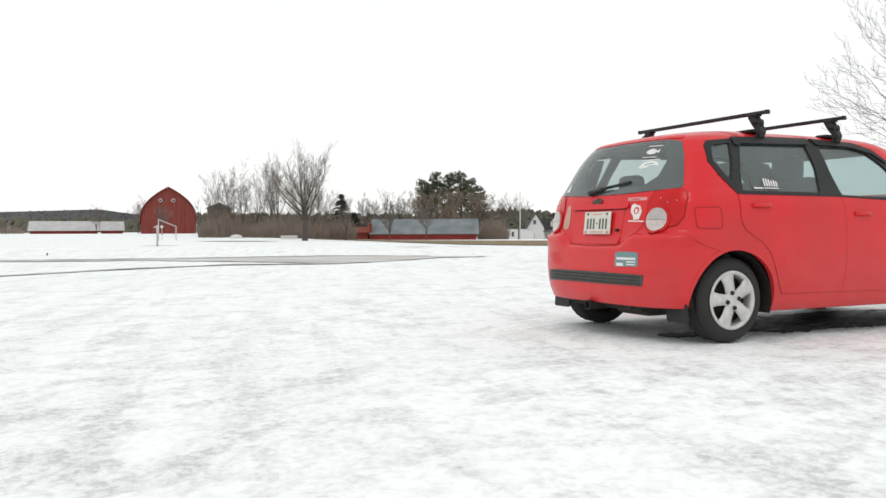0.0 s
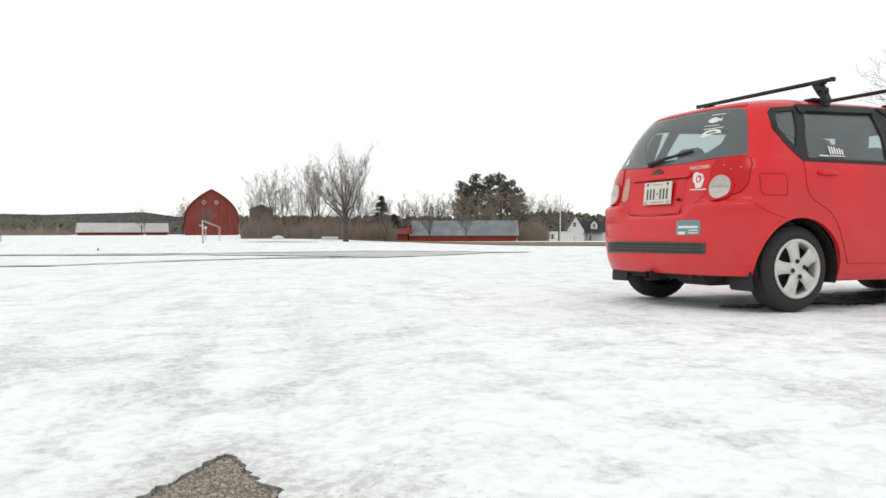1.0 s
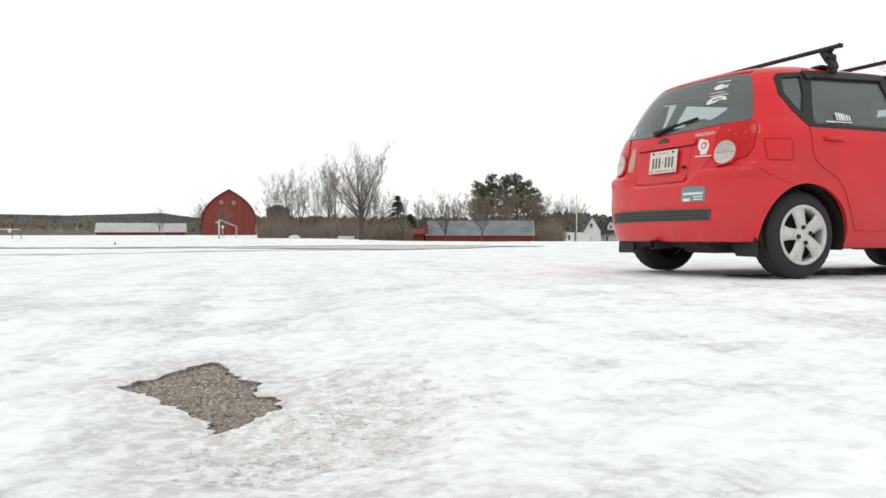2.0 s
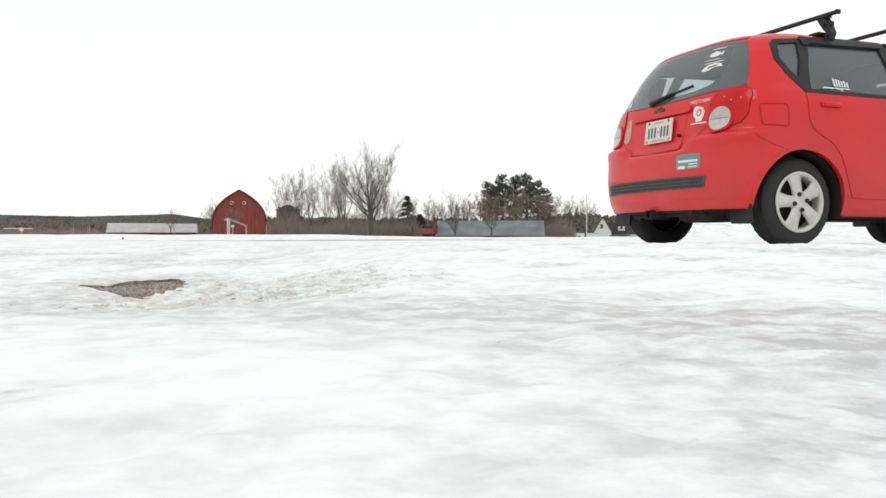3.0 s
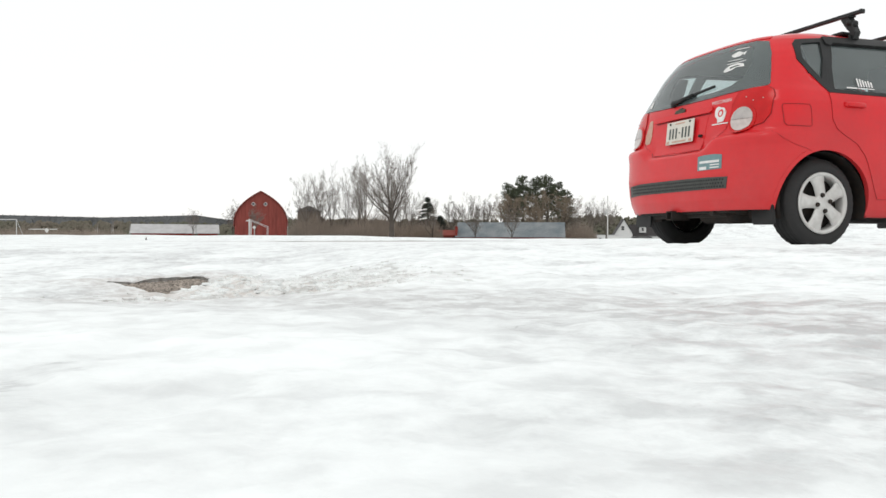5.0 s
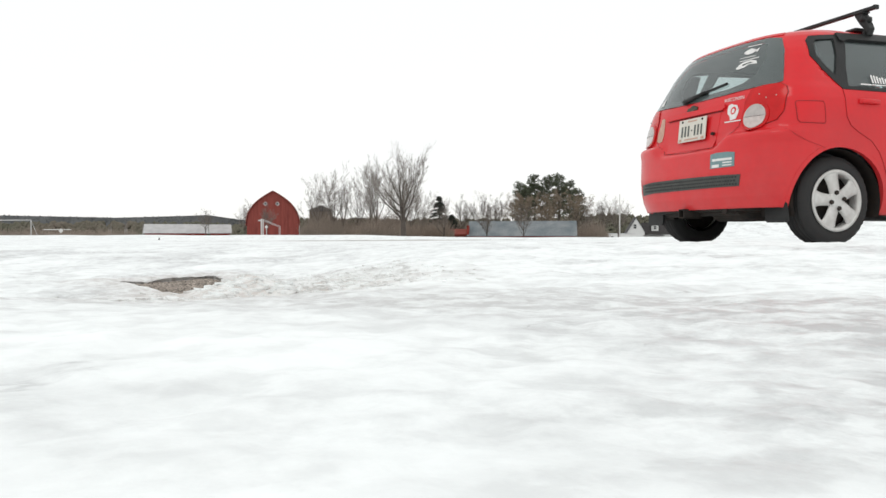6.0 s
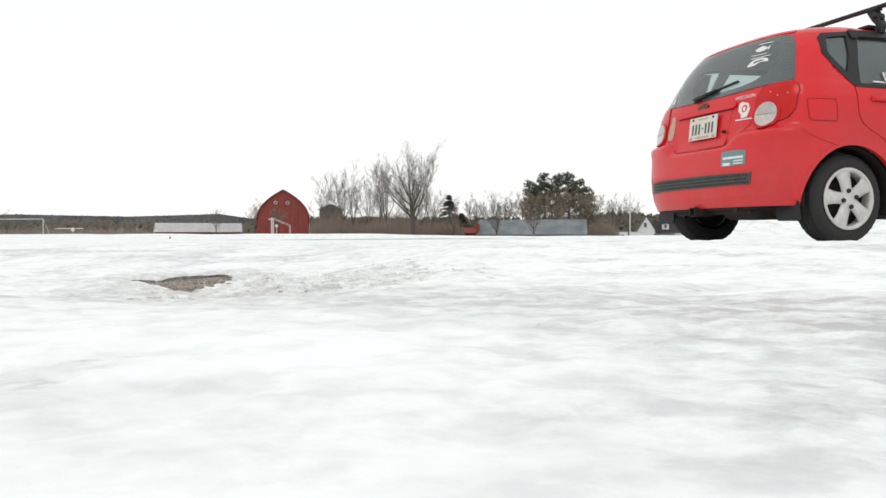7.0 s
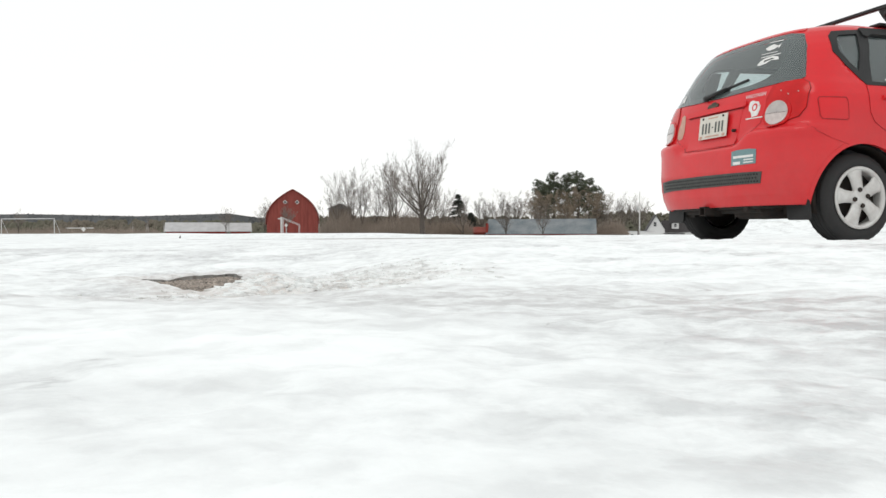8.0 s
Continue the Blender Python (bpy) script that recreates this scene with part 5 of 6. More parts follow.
def fan(rng, height, leaders=6, reach=0.3, trunk=0.25, fork=(0.12, 0.4), hold=0.7, kids=(9, 6, 4), thin=0.0065, drop=0.35, bow=0.45, side=0.45, limb=0.42, rise=0.09, stray=0.05):
    """Branches of a tree whose trunk parts into leaders that lean out and then climb to a rounded crown, with sprays of fine twigs."""
    stout, twigs = [], []

    def spray(p, d, length, r, level):
        n_ = (6, 4, 3)[min(level - 1, 2)]
        pts, q = [np.array(p, float)], np.array(d, float)
        dirs = []
        for i in range(n_):
            q = q + rng.normal(0, stray, 3) + np.array((0, 0, rise))
            q /= np.linalg.norm(q)
            dirs.append(q)
            pts.append(pts[-1] + q * length / n_)
        for i in range(n_):
            twigs.append((pts[i], pts[i + 1], max(r * (1 - 0.8 * i / n_), thin), max(r * (1 - 0.8 * (i + 1) / n_), thin * 0.6)))
        if level > len(kids) - 1:
            return
        side_shoots(pts, dirs, kids[level], length * 0.6, r * 0.5, level + 1, 0.1)

    def side_shoots(pts, dirs, count, length, r, level, start):
        for k in range(count):
            t = start + (1 - start) * (k + rng.uniform(0.1, 0.9)) / count
            i = min(int(t * len(dirs)), len(dirs) - 1)
            base = pts[i] + (pts[i + 1] - pts[i]) * (t * len(dirs) - i)
            side = rng.normal(0, 1, 3)
            side -= dirs[i] * side.dot(dirs[i])
            side /= np.linalg.norm(side)
            a = rng.uniform(0.3, 0.75)
            spray(base, dirs[i] * math.cos(a) + side * math.sin(a), length * (1.0 - 0.4 * t) * rng.uniform(0.5, 1.3), r * (1.1 - 0.7 * t), level)

    lean = rng.normal(0, 0.02, 2)
    top_fork = fork[1] * height
    stem = [np.array((lean[0] * z, lean[1] * z, z)) for z in np.linspace(-0.15, top_fork, 6)]
    for a, b, t in zip(stem[:-1], stem[1:], np.linspace(0, 1, 6)):
        stout.append((a, b, trunk * (1.15 - 0.5 * t), trunk * (1.05 - 0.5 * t)))
    az = rng.uniform(0, 6.28)
    for k in range(leaders):
        az += 2.4 + rng.uniform(-0.3, 0.3)
        rho = 0.12 if k == 0 else rng.uniform(0.3, 1.0)
        z0 = height * (fork[0] + (fork[1] - fork[0]) * ((k + rng.uniform(0, 0.8)) / leaders))
        zt = height * (1 - drop * rho * rho) * rng.uniform(0.93, 1.0)
        z0 = min(z0, max(fork[0] * height, zt - 0.25 * height))
        p0 = np.array((lean[0] * z0, lean[1] * z0, z0))
        p2 = np.array((reach * height * rho * math.cos(az), reach * height * rho * math.sin(az), max(zt, z0 + 0.12 * height)))
        p1 = np.array((p2[0] * hold, p2[1] * hold, z0 + (p2[2] - z0) * bow))
        ts = np.linspace(0, 1, 10)[:, None]
        pts = p0 * (1 - ts) ** 2 + 2 * p1 * ts * (1 - ts) + p2 * ts ** 2
        pts[1:] += rng.normal(0, 0.0035 * height, (9, 3))
        length = float(np.linalg.norm(np.diff(pts, axis=0), axis=1).sum())
        r = trunk * (0.62 if k == 0 and limb > 0.3 else limb * rng.uniform(0.8, 1.2))
        for i in range(9):
            stout.append((pts[i], pts[i + 1], max(r * (1 - i / 9.5) ** 1.3, thin), max(r * (1 - (i + 1) / 9.5) ** 1.3, thin)))
        dirs = [(b - a) / np.linalg.norm(b - a) for a, b in zip(pts[:-1], pts[1:])]
        side_shoots(list(pts), dirs, kids[0], length * side, r * 0.24, 1, 0.12)
    return stout, twigs


def bare_tree(x, y, seed, height, label, stems=1, group="bare trees", form=grow, bark=None, **kw):
    rng = np.random.default_rng(seed)
    t = thing("tree", pose(x, y, ground_at(x, y)), label, "tree", group)
    stout, twigs = [], []
    for k in range(stems):
        more = {"lean": tuple(rng.normal(0, 0.06 if stems == 1 else 0.22, 2))} if form is grow else {}
        a, b = form(rng, height * (1 if k == 0 else rng.uniform(0.7, 0.95)), **more, **kw)
        off = np.array((rng.normal(0, 0.9), rng.normal(0, 0.9), 0)) if k else np.zeros(3)
        stout += [(p + off, q + off, r, s_) for p, q, r, s_ in a]
        twigs += [(p + off, q + off, r, s_) for p, q, r, s_ in b]
    top = max(q[2] for _, q, _, _ in stout + twigs)
    f = height / top
    v, fa = stalks([(p * f, q * f, r, s_) for p, q, r, s_ in stout], 6)
    mesh_object("trunk", v, fa, bark or BARK, t, "pale grey trunks" if bark else "grey-brown trunk and limbs")
    v, fa = stalks([(p * f, q * f, r, s_) for p, q, r, s_ in twigs], 3)
    mesh_object("crown", v, fa, TWIG, t, "open crown of bare twigs")
    return t


def again(tree, x, y, turn, scale):
    """Another of the same kind, turned and sized."""
    return copy_thing(tree, pose(x, y, ground_at(x, y), 0, 0, turn) @ Matrix.Scale(scale, 4))


bare_tree(-18.0, 100, 12, 12.4, "tall bare broad-crowned tree at the edge of the snow field", form=fan, trunk=0.33, leaders=13, fork=(0.14, 0.46), reach=0.48, kids=(11, 7, 4, 3), drop=0.26, limb=0.36, side=0.40)
slender = [bare_tree(-36.0, 126, 20, 10.2, "slender bare tree growing out of brown brush", form=fan, trunk=0.15, leaders=5, reach=0.42, fork=(0.05, 0.35), kids=(11, 6, 4, 3), drop=0.25, limb=0.42, side=0.4),
           bare_tree(-32.4, 127, 22, 12.2, "slender bare tree growing out of brown brush", form=fan, trunk=0.16, leaders=4, reach=0.24, fork=(0.05, 0.3), kids=(10, 6, 4, 3), drop=0.2, limb=0.45, side=0.34),
           bare_tree(-26.8, 125, 24, 13.2, "bare tree parting low into leaning stems above brown brush", form=fan, trunk=0.21, leaders=8, reach=0.46, fork=(0.03, 0.28), kids=(10, 6, 4, 3), drop=0.16, limb=0.38, side=0.36)]
for k, x, y, turn, scale in ((0, -34.2, 128, 140, 1.05), (1, -30.6, 129, 100, 0.93), (0, -28.9, 130, 200, 1.0), (0, -23.0, 127, 160, 0.9), (0, -20.9, 124, 70, 0.86), (0, -14.6, 112, 200, 0.6), (0, -38.0, 131, 250, 0.68), (2, -20.6, 131, 80, 0.62)):
    again(slender[k], x, y, turn, scale)
small = [bare_tree(-15.0, 140, 40, 8.0, "small bare spreading tree among the farm sheds", form=fan, trunk=0.13, leaders=8, reach=0.42, fork=(0.12, 0.4), kids=(8, 6, 4, 3), thin=0.0065, drop=0.25, side=0.52),
         bare_tree(-12.0, 141, 41, 8.8, "small bare spreading tree among the farm sheds", form=fan, trunk=0.13, leaders=8, reach=0.4, fork=(0.12, 0.4), kids=(8, 6, 4, 3), thin=0.0065, drop=0.25, side=0.52)]
for k, x, y, turn, scale in ((0, -9.4, 140, 120, 1.05), (1, -4.2, 121, 60, 0.66), (0, -9.6, 122, 220, 0.66), (1, 5.8, 152, 140, 0.92), (0, 9.0, 156, 30, 1.12), (1, 11.6, 154, 250, 0.98), (0, -66.5, 178, 300, 1.05), (1, -70, 184, 20, 0.75), (0, -133, 185, 80, 0.8), (1, -76.6, 177.5, 10, 0.72), (0, -52.8, 150, 40, 0.78)):
    again(small[k], x, y, turn, scale)
bare_tree(14.0, 22.5, 71, 10.0, "large bare tree with long thin twigs beyond the car", form=fan, trunk=0.20, leaders=70, reach=0.48, fork=(0.14, 0.66), hold=0.55, kids=(8, 5, 3), thin=0.004, drop=0.58, bow=0.42, side=0.3, limb=0.15, rise=0.05, stray=0.03)
birch = bare_tree(-107.5, 200, 140, 4.9, "pale-stemmed bare birches at the far field edge", form=fan, bark=BIRCH, stems=3, trunk=0.13, leaders=3, reach=0.12, fork=(0.1, 0.6), kids=(7, 4, 3))
for x, y, turn, scale in ((-104.0, 202, 90, 0.92), (-111.0, 199, 200, 0.85), (-101.2, 204, 300, 0.8)):
    again(birch, x, y, turn, scale)


def tufts(centres, radii, rng, count, size, flat=0.7):
    """Needle or leaf clumps: many small crossed slivers round each centre."""
    verts, faces = [], []
    for (c, r) in zip(centres, radii):
        k = max(4, int(count * r * r))
        d = rng.normal(0, 1, (k, 3))
        d /= np.linalg.norm(d, axis=1)[:, None]
        p = np.array(c) + d * (r * rng.uniform(0.35, 1.0, (k, 1))) * np.array((1, 1, flat))
        for q, dd in zip(p, d):
            a = rng.normal(0, 1, 3)
            a = a / np.linalg.norm(a) * size * rng.uniform(0.6, 1.4)
            b = np.cross(dd, a)
            b = b / (np.linalg.norm(b) + 1e-6) * size * rng.uniform(0.3, 0.8)
            i = len(verts)
            verts += [q - a, q + b, q + a, q - b * 0.6]
            faces += [(i, i + 1, i + 2), (i, i + 2, i + 3)]
    return [tuple(v) for v in verts], faces


def pine(x, y, seed, height, label, wide=2.25, bare=0.40):
    rng = np.random.default_rng(seed)
    t = thing("pine_tree", pose(x, y, ground_at(x, y)), label, "pine tree", "pines behind the shed")
    rows, cs, rs = [((0, 0, -0.1), (0.1, 0, height * 0.5), 0.22, 0.15), ((0.1, 0, height * 0.5), (0, 0.1, height * 0.97), 0.15, 0.04)], [], []
    for k in range(130):
        z = height * rng.uniform(bare, 0.98)
        w = wide * (1.05 - 0.55 * ((z / height - bare) / (1 - bare)) ** 1.5) * rng.uniform(0.4, 1.15)
        a = rng.uniform(0, 6.28)
        e = np.array((w * math.cos(a), w * math.sin(a), z + rng.uniform(-0.1, 0.7)))
        rows.append(((0, 0, z - 0.3), tuple(e), 0.05, 0.02))
        for f in (0.6, 0.85, 1.0):
            cs.append(np.array((0, 0, z)) * (1 - f) + e * f + rng.normal(0, 0.15, 3))
            rs.append(rng.uniform(0.2, 0.46))
    v, f = stalks(rows, 5)
    mesh_object("trunk", v, f, BARK, t, "straight dark trunk")
    v, f = tufts(cs, rs, rng, 170, 0.12, 1.0)
    mesh_object("crown", v, f, NEEDLE, t, "dark green clumps of needles", smooth=False)
    return t


pines = [pine(-3.6, 162, 81, 12.8, "tall dark green pine above brown brush"), pine(1.0, 163, 83, 13.0, "tall dark green pine above brown brush", wide=2.5)]
for k, x, y, turn, scale in ((0, -6.2, 160, 90, 0.88), (1, -1.2, 161, 200, 0.96), (0, 3.0, 161, 300, 0.9), (1, -4.8, 158, 20, 0.8), (0, 4.6, 164, 150, 0.8)):
    again(pines[k], x, y, turn, scale)


def spruce(x, y, seed, height):
    rng = np.random.default_rng(seed)
    t = thing("spruce_tree", pose(x, y, ground_at(x, y)), "narrow dark spruce beside bare trees", "spruce tree")
    rows, cs, rs = [((0, 0, -0.1), (0, 0, height * 0.97), 0.14, 0.02)], [], []
    for k in range(150):
        z = height * rng.uniform(0.04, 1.0) ** 1.15
        w = 3.0 * (1.0 - z / height) + 0.1
        a = rng.uniform(0, 6.28)
        e = np.array((w * math.cos(a), w * math.sin(a), z - 0.25 * w))
        rows.append(((0, 0, z), tuple(e), 0.03, 0.015))
        cs += [e, e * np.array((0.55, 0.55, 1)) + np.array((0, 0, 0.1 * w))]
        rs += [0.34, 0.4]
    v, f = stalks(rows, 4)
    mesh_object("trunk", v, f, BARK, t)
    v, f = tufts(cs, rs, rng, 200, 0.12, 0.5)
    mesh_object("crown", v, f, SPRUCE, t, "dark needles on drooping boughs", smooth=False)


spruce(-18.4, 135, 90, 7.2)
spruce(-16.6, 137, 91, 4.2)


def brush(name, x0, x1, y0, y1, height, count, seed, mat, label, group="brush"):
    """A thicket: a great many thin leaning stems with forks."""
    rng = np.random.default_rng(seed)
    rows = []
    for k in range(count):
        y = rng.uniform(y0, y1)
        x = rng.uniform(x0, x1) * y / y0
        z = ground_at(x, y) - 0.05
        h = height * rng.uniform(0.55, 1.05) * (0.8 + 0.55 * noise.noise((x * 0.22, y * 0.1, seed))) * min(1, 0.45 + 0.35 * min(x / y * y0 - x0, x1 - x / y * y0))
        d = np.array((rng.normal(0, 0.16), rng.normal(0, 0.16), 1.0))
        p0, p1 = np.array((x, y, z)), np.array((x, y, z)) + d * h * 0.5
        p2 = p1 + (d + rng.normal(0, 0.2, 3)) * h * 0.5
        rows += [(p0, p1, 0.026, 0.02), (p1, p2, 0.02, 0.008)]
        for _ in range(2):
            s_ = p0 + (p1 - p0) * rng.uniform(0.4, 1)
            rows.append((s_, s_ + np.array((rng.normal(0, 0.4), rng.normal(0, 0.3), rng.uniform(0.3, 0.8))) * h * 0.45, 0.015, 0.008))
    v, f = stalks(rows, 3)
    ob = mesh_object(name, v, f, mat)
    return tagged(ob, label, "brush", group, "stuff")


brush("thicket", -36.4, -14.0, 118, 150, 3.9, 7000, 100, BRUSH, "dense brown leafless brush below bare trees")
brush("thicket", 3.6, 8.6, 136, 152, 4.4, 1500, 101, BRUSH, "dense brown leafless brush behind the shed")
brush("thicket", -18, -10, 134, 146, 3.6, 1200, 102, BRUSH, "dense brown leafless brush behind the shed")
brush("thicket", -140, -96, 185, 215, 2.3, 2500, 103, BRUSH, "grey leafless brush at the far field edge")


def leafy(x, y, seed, height):
    """A low tree that keeps its dead brown leaves."""
    rng = np.random.default_rng(seed)
    t = thing("oak_tree", pose(x, y, ground_at(x, y)), "low bare oak holding a few dry tan leaves", "oak tree", "oaks by the shed")
    a, b = grow(rng, height, 0.9, levels=4, trunk=0.15, leaders=11, kids=(7, 5, 4), reach=0.95, thin=0.011)
    top = max(q[2] for _, q, _, _ in a + b)
    f = height / top
    v, fa = stalks([(p * f, q * f, r, s_) for p, q, r, s_ in a], 5)
    mesh_object("trunk", v, fa, BARK, t)
    v, fa = stalks([(p * f, q * f, r, s_) for p, q, r, s_ in b], 3)
    mesh_object("crown", v, fa, OAKTWIG, t, "dense crown of brown twigs")
    ends = [q * f for p, q, r, s_ in b if rng.uniform() < 0.04]
    v, fa = tufts(ends, [rng.uniform(0.25, 0.45) for _ in ends], rng, 45, 0.10)
    mesh_object("foliage", v, fa, RUSSET, t, "scattered dry tan leaves", smooth=False)
    return t


oaks = [leafy(-5.6, 150, 110, 9.2), leafy(1.4, 150, 112, 9.8)]
for k, x, y, turn, scale in ((1, -2.0, 151, 90, 0.94), (0, 4.2, 152, 200, 0.96), (0, -1.0, 147, 45, 0.7), (1, -7.4, 152, 250, 0.8)):
    again(oaks[k], x, y, turn, scale)


# ---- far side: wooded ridges ----
def ridge(name, points, y_depth, seed, label, tree=5.0, count=2600, mat=None):
    """A distant wooded slope: a low bank covered by a great many lumpy crowns."""
    rng = np.random.default_rng(seed)
    xs, y0, zs = [p[0] for p in points], y_depth, [p[1] for p in points]
    verts, faces = [], []
    n_ = 160
    for i in range(n_):
        x = xs[0] + (xs[-1] - xs[0]) * i / (n_ - 1)
        z = float(np.interp(x, xs, zs)) - tree
        verts += [(x, y0 - 40, -6), (x, y0, z), (x, y0 + 120, -8)]
    for i in range(n_ - 1):
        for j in range(2):
            a = i * 3 + j
            faces.append((a, a + 3, a + 4, a + 1))
    for k in range(count):
        x = rng.uniform(xs[0], xs[-1])
        s_ = rng.uniform(0.0, 1.0)
        zt = (float(np.interp(x, xs, zs)) - tree) * s_ + -6 * (1 - s_)
        y = y0 - 40 * (1 - s_)
        h, w = tree * rng.uniform(0.82, 1.04), tree * rng.uniform(0.3, 0.6)
        i = len(verts)
        ring = 5
        for lev, (zz, ww) in enumerate(((0.0, 0.5), (0.45, 1.0), (0.8, 0.6))):
            for q in range(ring):
                a = 6.283 * q / ring + rng.uniform(-0.3, 0.3)
                verts.append((x + ww * w * math.cos(a) * rng.uniform(0.7, 1.3), y + ww * w * math.sin(a), zt + zz * h + rng.uniform(-0.06, 0.06) * h))
        verts.append((x + rng.normal(0, w * 0.2), y, zt + h))
        for lev in range(2):
            for q in range(ring):
                r = (q + 1) % ring
                faces.append((i + lev * ring + q, i + lev * ring + r, i + (lev + 1) * ring + r, i + (lev + 1) * ring + q))
        for q in range(ring):
            faces.append((i + 2 * ring + q, i + 2 * ring + (q + 1) % ring, i + 3 * ring))
    ob = mesh_object(name, verts, faces, mat or FARWOOD, smooth=False)
    return tagged(ob, label, "woodland", "far woods", "stuff")


ridge("far_woods", [(-900, 14), (-560, 21), (-490, 21), (-385, 18.5), (-340, 19.5), (-300, 20.5), (-272, 16.5), (-120, 14), (60, 12)], 700, 1, "distant grey wooded ridge behind the snow field", 0.9, 8000)
ridge("far_woods", [(-160, 11), (-53, 10.5), (-20, 10.3), (15, 11.8), (30, 13), (55, 10.5), (140, 12), (260, 14)], 430, 2, "distant dark wooded ridge behind the farm", 2.0, 6000, DARKWOOD)
ridge("far_woods", [(-330, 8.0), (-200, 7.5), (-150, 7.0), (-105, 6.0)], 330, 3, "line of dark green and brown woods at the far field edge", 3.0, 2500, DARKWOOD)


# ---- far side: buildings ----
def barn():
    t = thing("barn", pose(-58.5, 170, 0.1, 0, 0, 19), "tall dark red barn with a pointed arched roof and diamond windows", "barn")
    w, n_ = 5.35, 20
    arch = []
    for i in range(n_ + 1):
        s_ = i / n_
        a = s_ * radians(78)
        # pointed arch: each flank a circle arc
        x = w * (1 - ((math.sin(a) / math.sin(radians(78))) ** 2.4))
        z = 2.7 + 6.95 * (math.sin(a) / math.sin(radians(78)))
        arch.append((x, z))
    prof = [(-w, 0), (-w, 2.7)] + [(-x, z) for x, z in arch[1:]] + [(x, z) for x, z in arch[-2::-1]] + [(w, 0)]
    bm = bmesh.new()
    prism(bm, prof, 0, 18)
    part("wall", bm, BARNRED, t, "dark red board walls")
    # roof shell
    roof = [(-x * 1.03 - 0.05, z + 0.12) for x, z in arch]
    roof = [(-w - 0.25, 2.45)] + roof + [(-x, z) for x, z in roof[::-1][1:]] + [(w + 0.25, 2.45)]
    verts, faces = [], []
    for x, z in roof:
        verts += [(x, -0.45, z), (x, 18.4, z), (x * 0.985, -0.45, z - 0.14), (x * 0.985, 18.4, z - 0.14)]
    for i in range(len(roof) - 1):
        a, b = 4 * i, 4 * i + 4
        faces += [(a, a + 1, b + 1, b), (a + 2, b + 2, b + 3, a + 3), (a, b, b + 2, a + 2), (a + 1, a + 3, b + 3, b + 1)]
    mesh_object("roof", verts, faces, BARNRED, t, "dark red roof edge", smooth=False)
    # boards of the end wall
    half = [(x, z) for x, z in arch]
    for i in range(44):
        x = -w + (i + 0.5) * 2 * w / 44
        ax = abs(x)
        top = float(np.interp(ax, [p[0] for p in half[::-1]], [p[1] for p in half[::-1]])) if ax < w else 2.7
        bm = bmesh.new()
        box(bm, (x, -0.02 - 0.008 * (i % 3), top / 2 - 0.05), (2 * w / 44 - 0.02, 0.05, top - 0.1))
        part("board", bm, BARNRED, t)
    for x in (-1.55, 0.95):
        win = new("window")
        win.parent = t
        win.matrix_basis = pose(x, -0.10, 7.0, 0, 45, 0)
        bm = bmesh.new()
        box(bm, (0, 0, 0), (0.5, 0.03, 0.5))
        part("pane", bm, DARKPANE, win)
        for dx, dz, sx, sz in ((0, 0.27, 0.64, 0.1), (0, -0.27, 0.64, 0.1), (0.27, 0, 0.1, 0.64), (-0.27, 0, 0.1, 0.64)):
            bm = bmesh.new()
            box(bm, (dx, -0.04, dz), (sx, 0.06, sz))
            part("frame", bm, TRIM, win, "white window frame")
    bm = bmesh.new()
    box(bm, (5.5, -0.2, 2.4), (0.09, 0.09, 4.8))
    part("downpipe", bm, TRIM, t, "pale corner post")


barn()


def gable_roof(bm, x0, x1, y0, y1, eave, top, over=0.35, thick=0.12):
    ym = (y0 + y1) / 2
    for s_, ya in ((1, y0 - over), (-1, y1 + over)):
        e = eave - (top - eave) * over / abs(ym - (y0 if s_ > 0 else y1))
        prism(bm, [(ya, e), (ym, top), (ym, top + thick), (ya, e + thick)], x0 - over, x1 + over, "yz")
    return bm


def long_shed(name, x0, x1, y, base, eave, top, deep, wall_mat, roof_mat, label, group="", seams=0, centre=0.0, turn=0.0):
    """Built along its own length about the centre, then turned."""
    t = thing(name, pose(centre, y, base, 0, 0, turn), label, "shed", group)
    bm = bmesh.new()
    prism(bm, [(0, -0.3), (0, eave), (deep / 2, top), (deep, eave), (deep, -0.3)], x0, x1, "yz")
    part("wall", bm, wall_mat, t, "red board wall")
    bm = bmesh.new()
    gable_roof(bm, x0, x1, 0, deep, eave, top)
    roof = part("roof", bm, roof_mat, t)
    for i in range(seams):
        x = x0 + (x1 - x0) * (i + 0.5) / seams
        bm = bmesh.new()
        prism(bm, [(-0.34, eave - (top - eave) * 0.35 / (deep / 2) + 0.13), (deep / 2, top + 0.13), (deep / 2, top + 0.17), (-0.34, eave - (top - eave) * 0.35 / (deep / 2) + 0.17)], x - 0.04, x + 0.04, "yz")
        part("roof_seam", bm, roof_mat, roof)
    return t


long_shed("long_shed", -6.7, 6.7, 180, 0.3, 0.85, 2.7, 7, SHEDRED, ROOFSNOW, "long low red shed under a snow-dusted roof", "low sheds", 18, -84.7, 24)
long_shed("long_shed", -2.2, 2.2, 184.1, 0.3, 0.85, 2.65, 7, SHEDRED, ROOFSNOW, "short low red shed under a snow-dusted roof", "low sheds", 6, -75.9, 24)
s3 = long_shed("long_shed", -13.0, 3.3, 130, -0.72, 1.1, 3.2, 7.5, SHEDRED, ROOFMETAL, "long red shed with a grey-blue metal roof, patchy", "farm sheds", 20)
for i in range(54):
    bm = bmesh.new()
    box(bm, (-12.85 + i * 0.3, -0.02 - 0.006 * (i % 3), 0.5), (0.27, 0.05, 1.2))
    part("board", bm, SHEDRED, s3)
bm = bmesh.new()
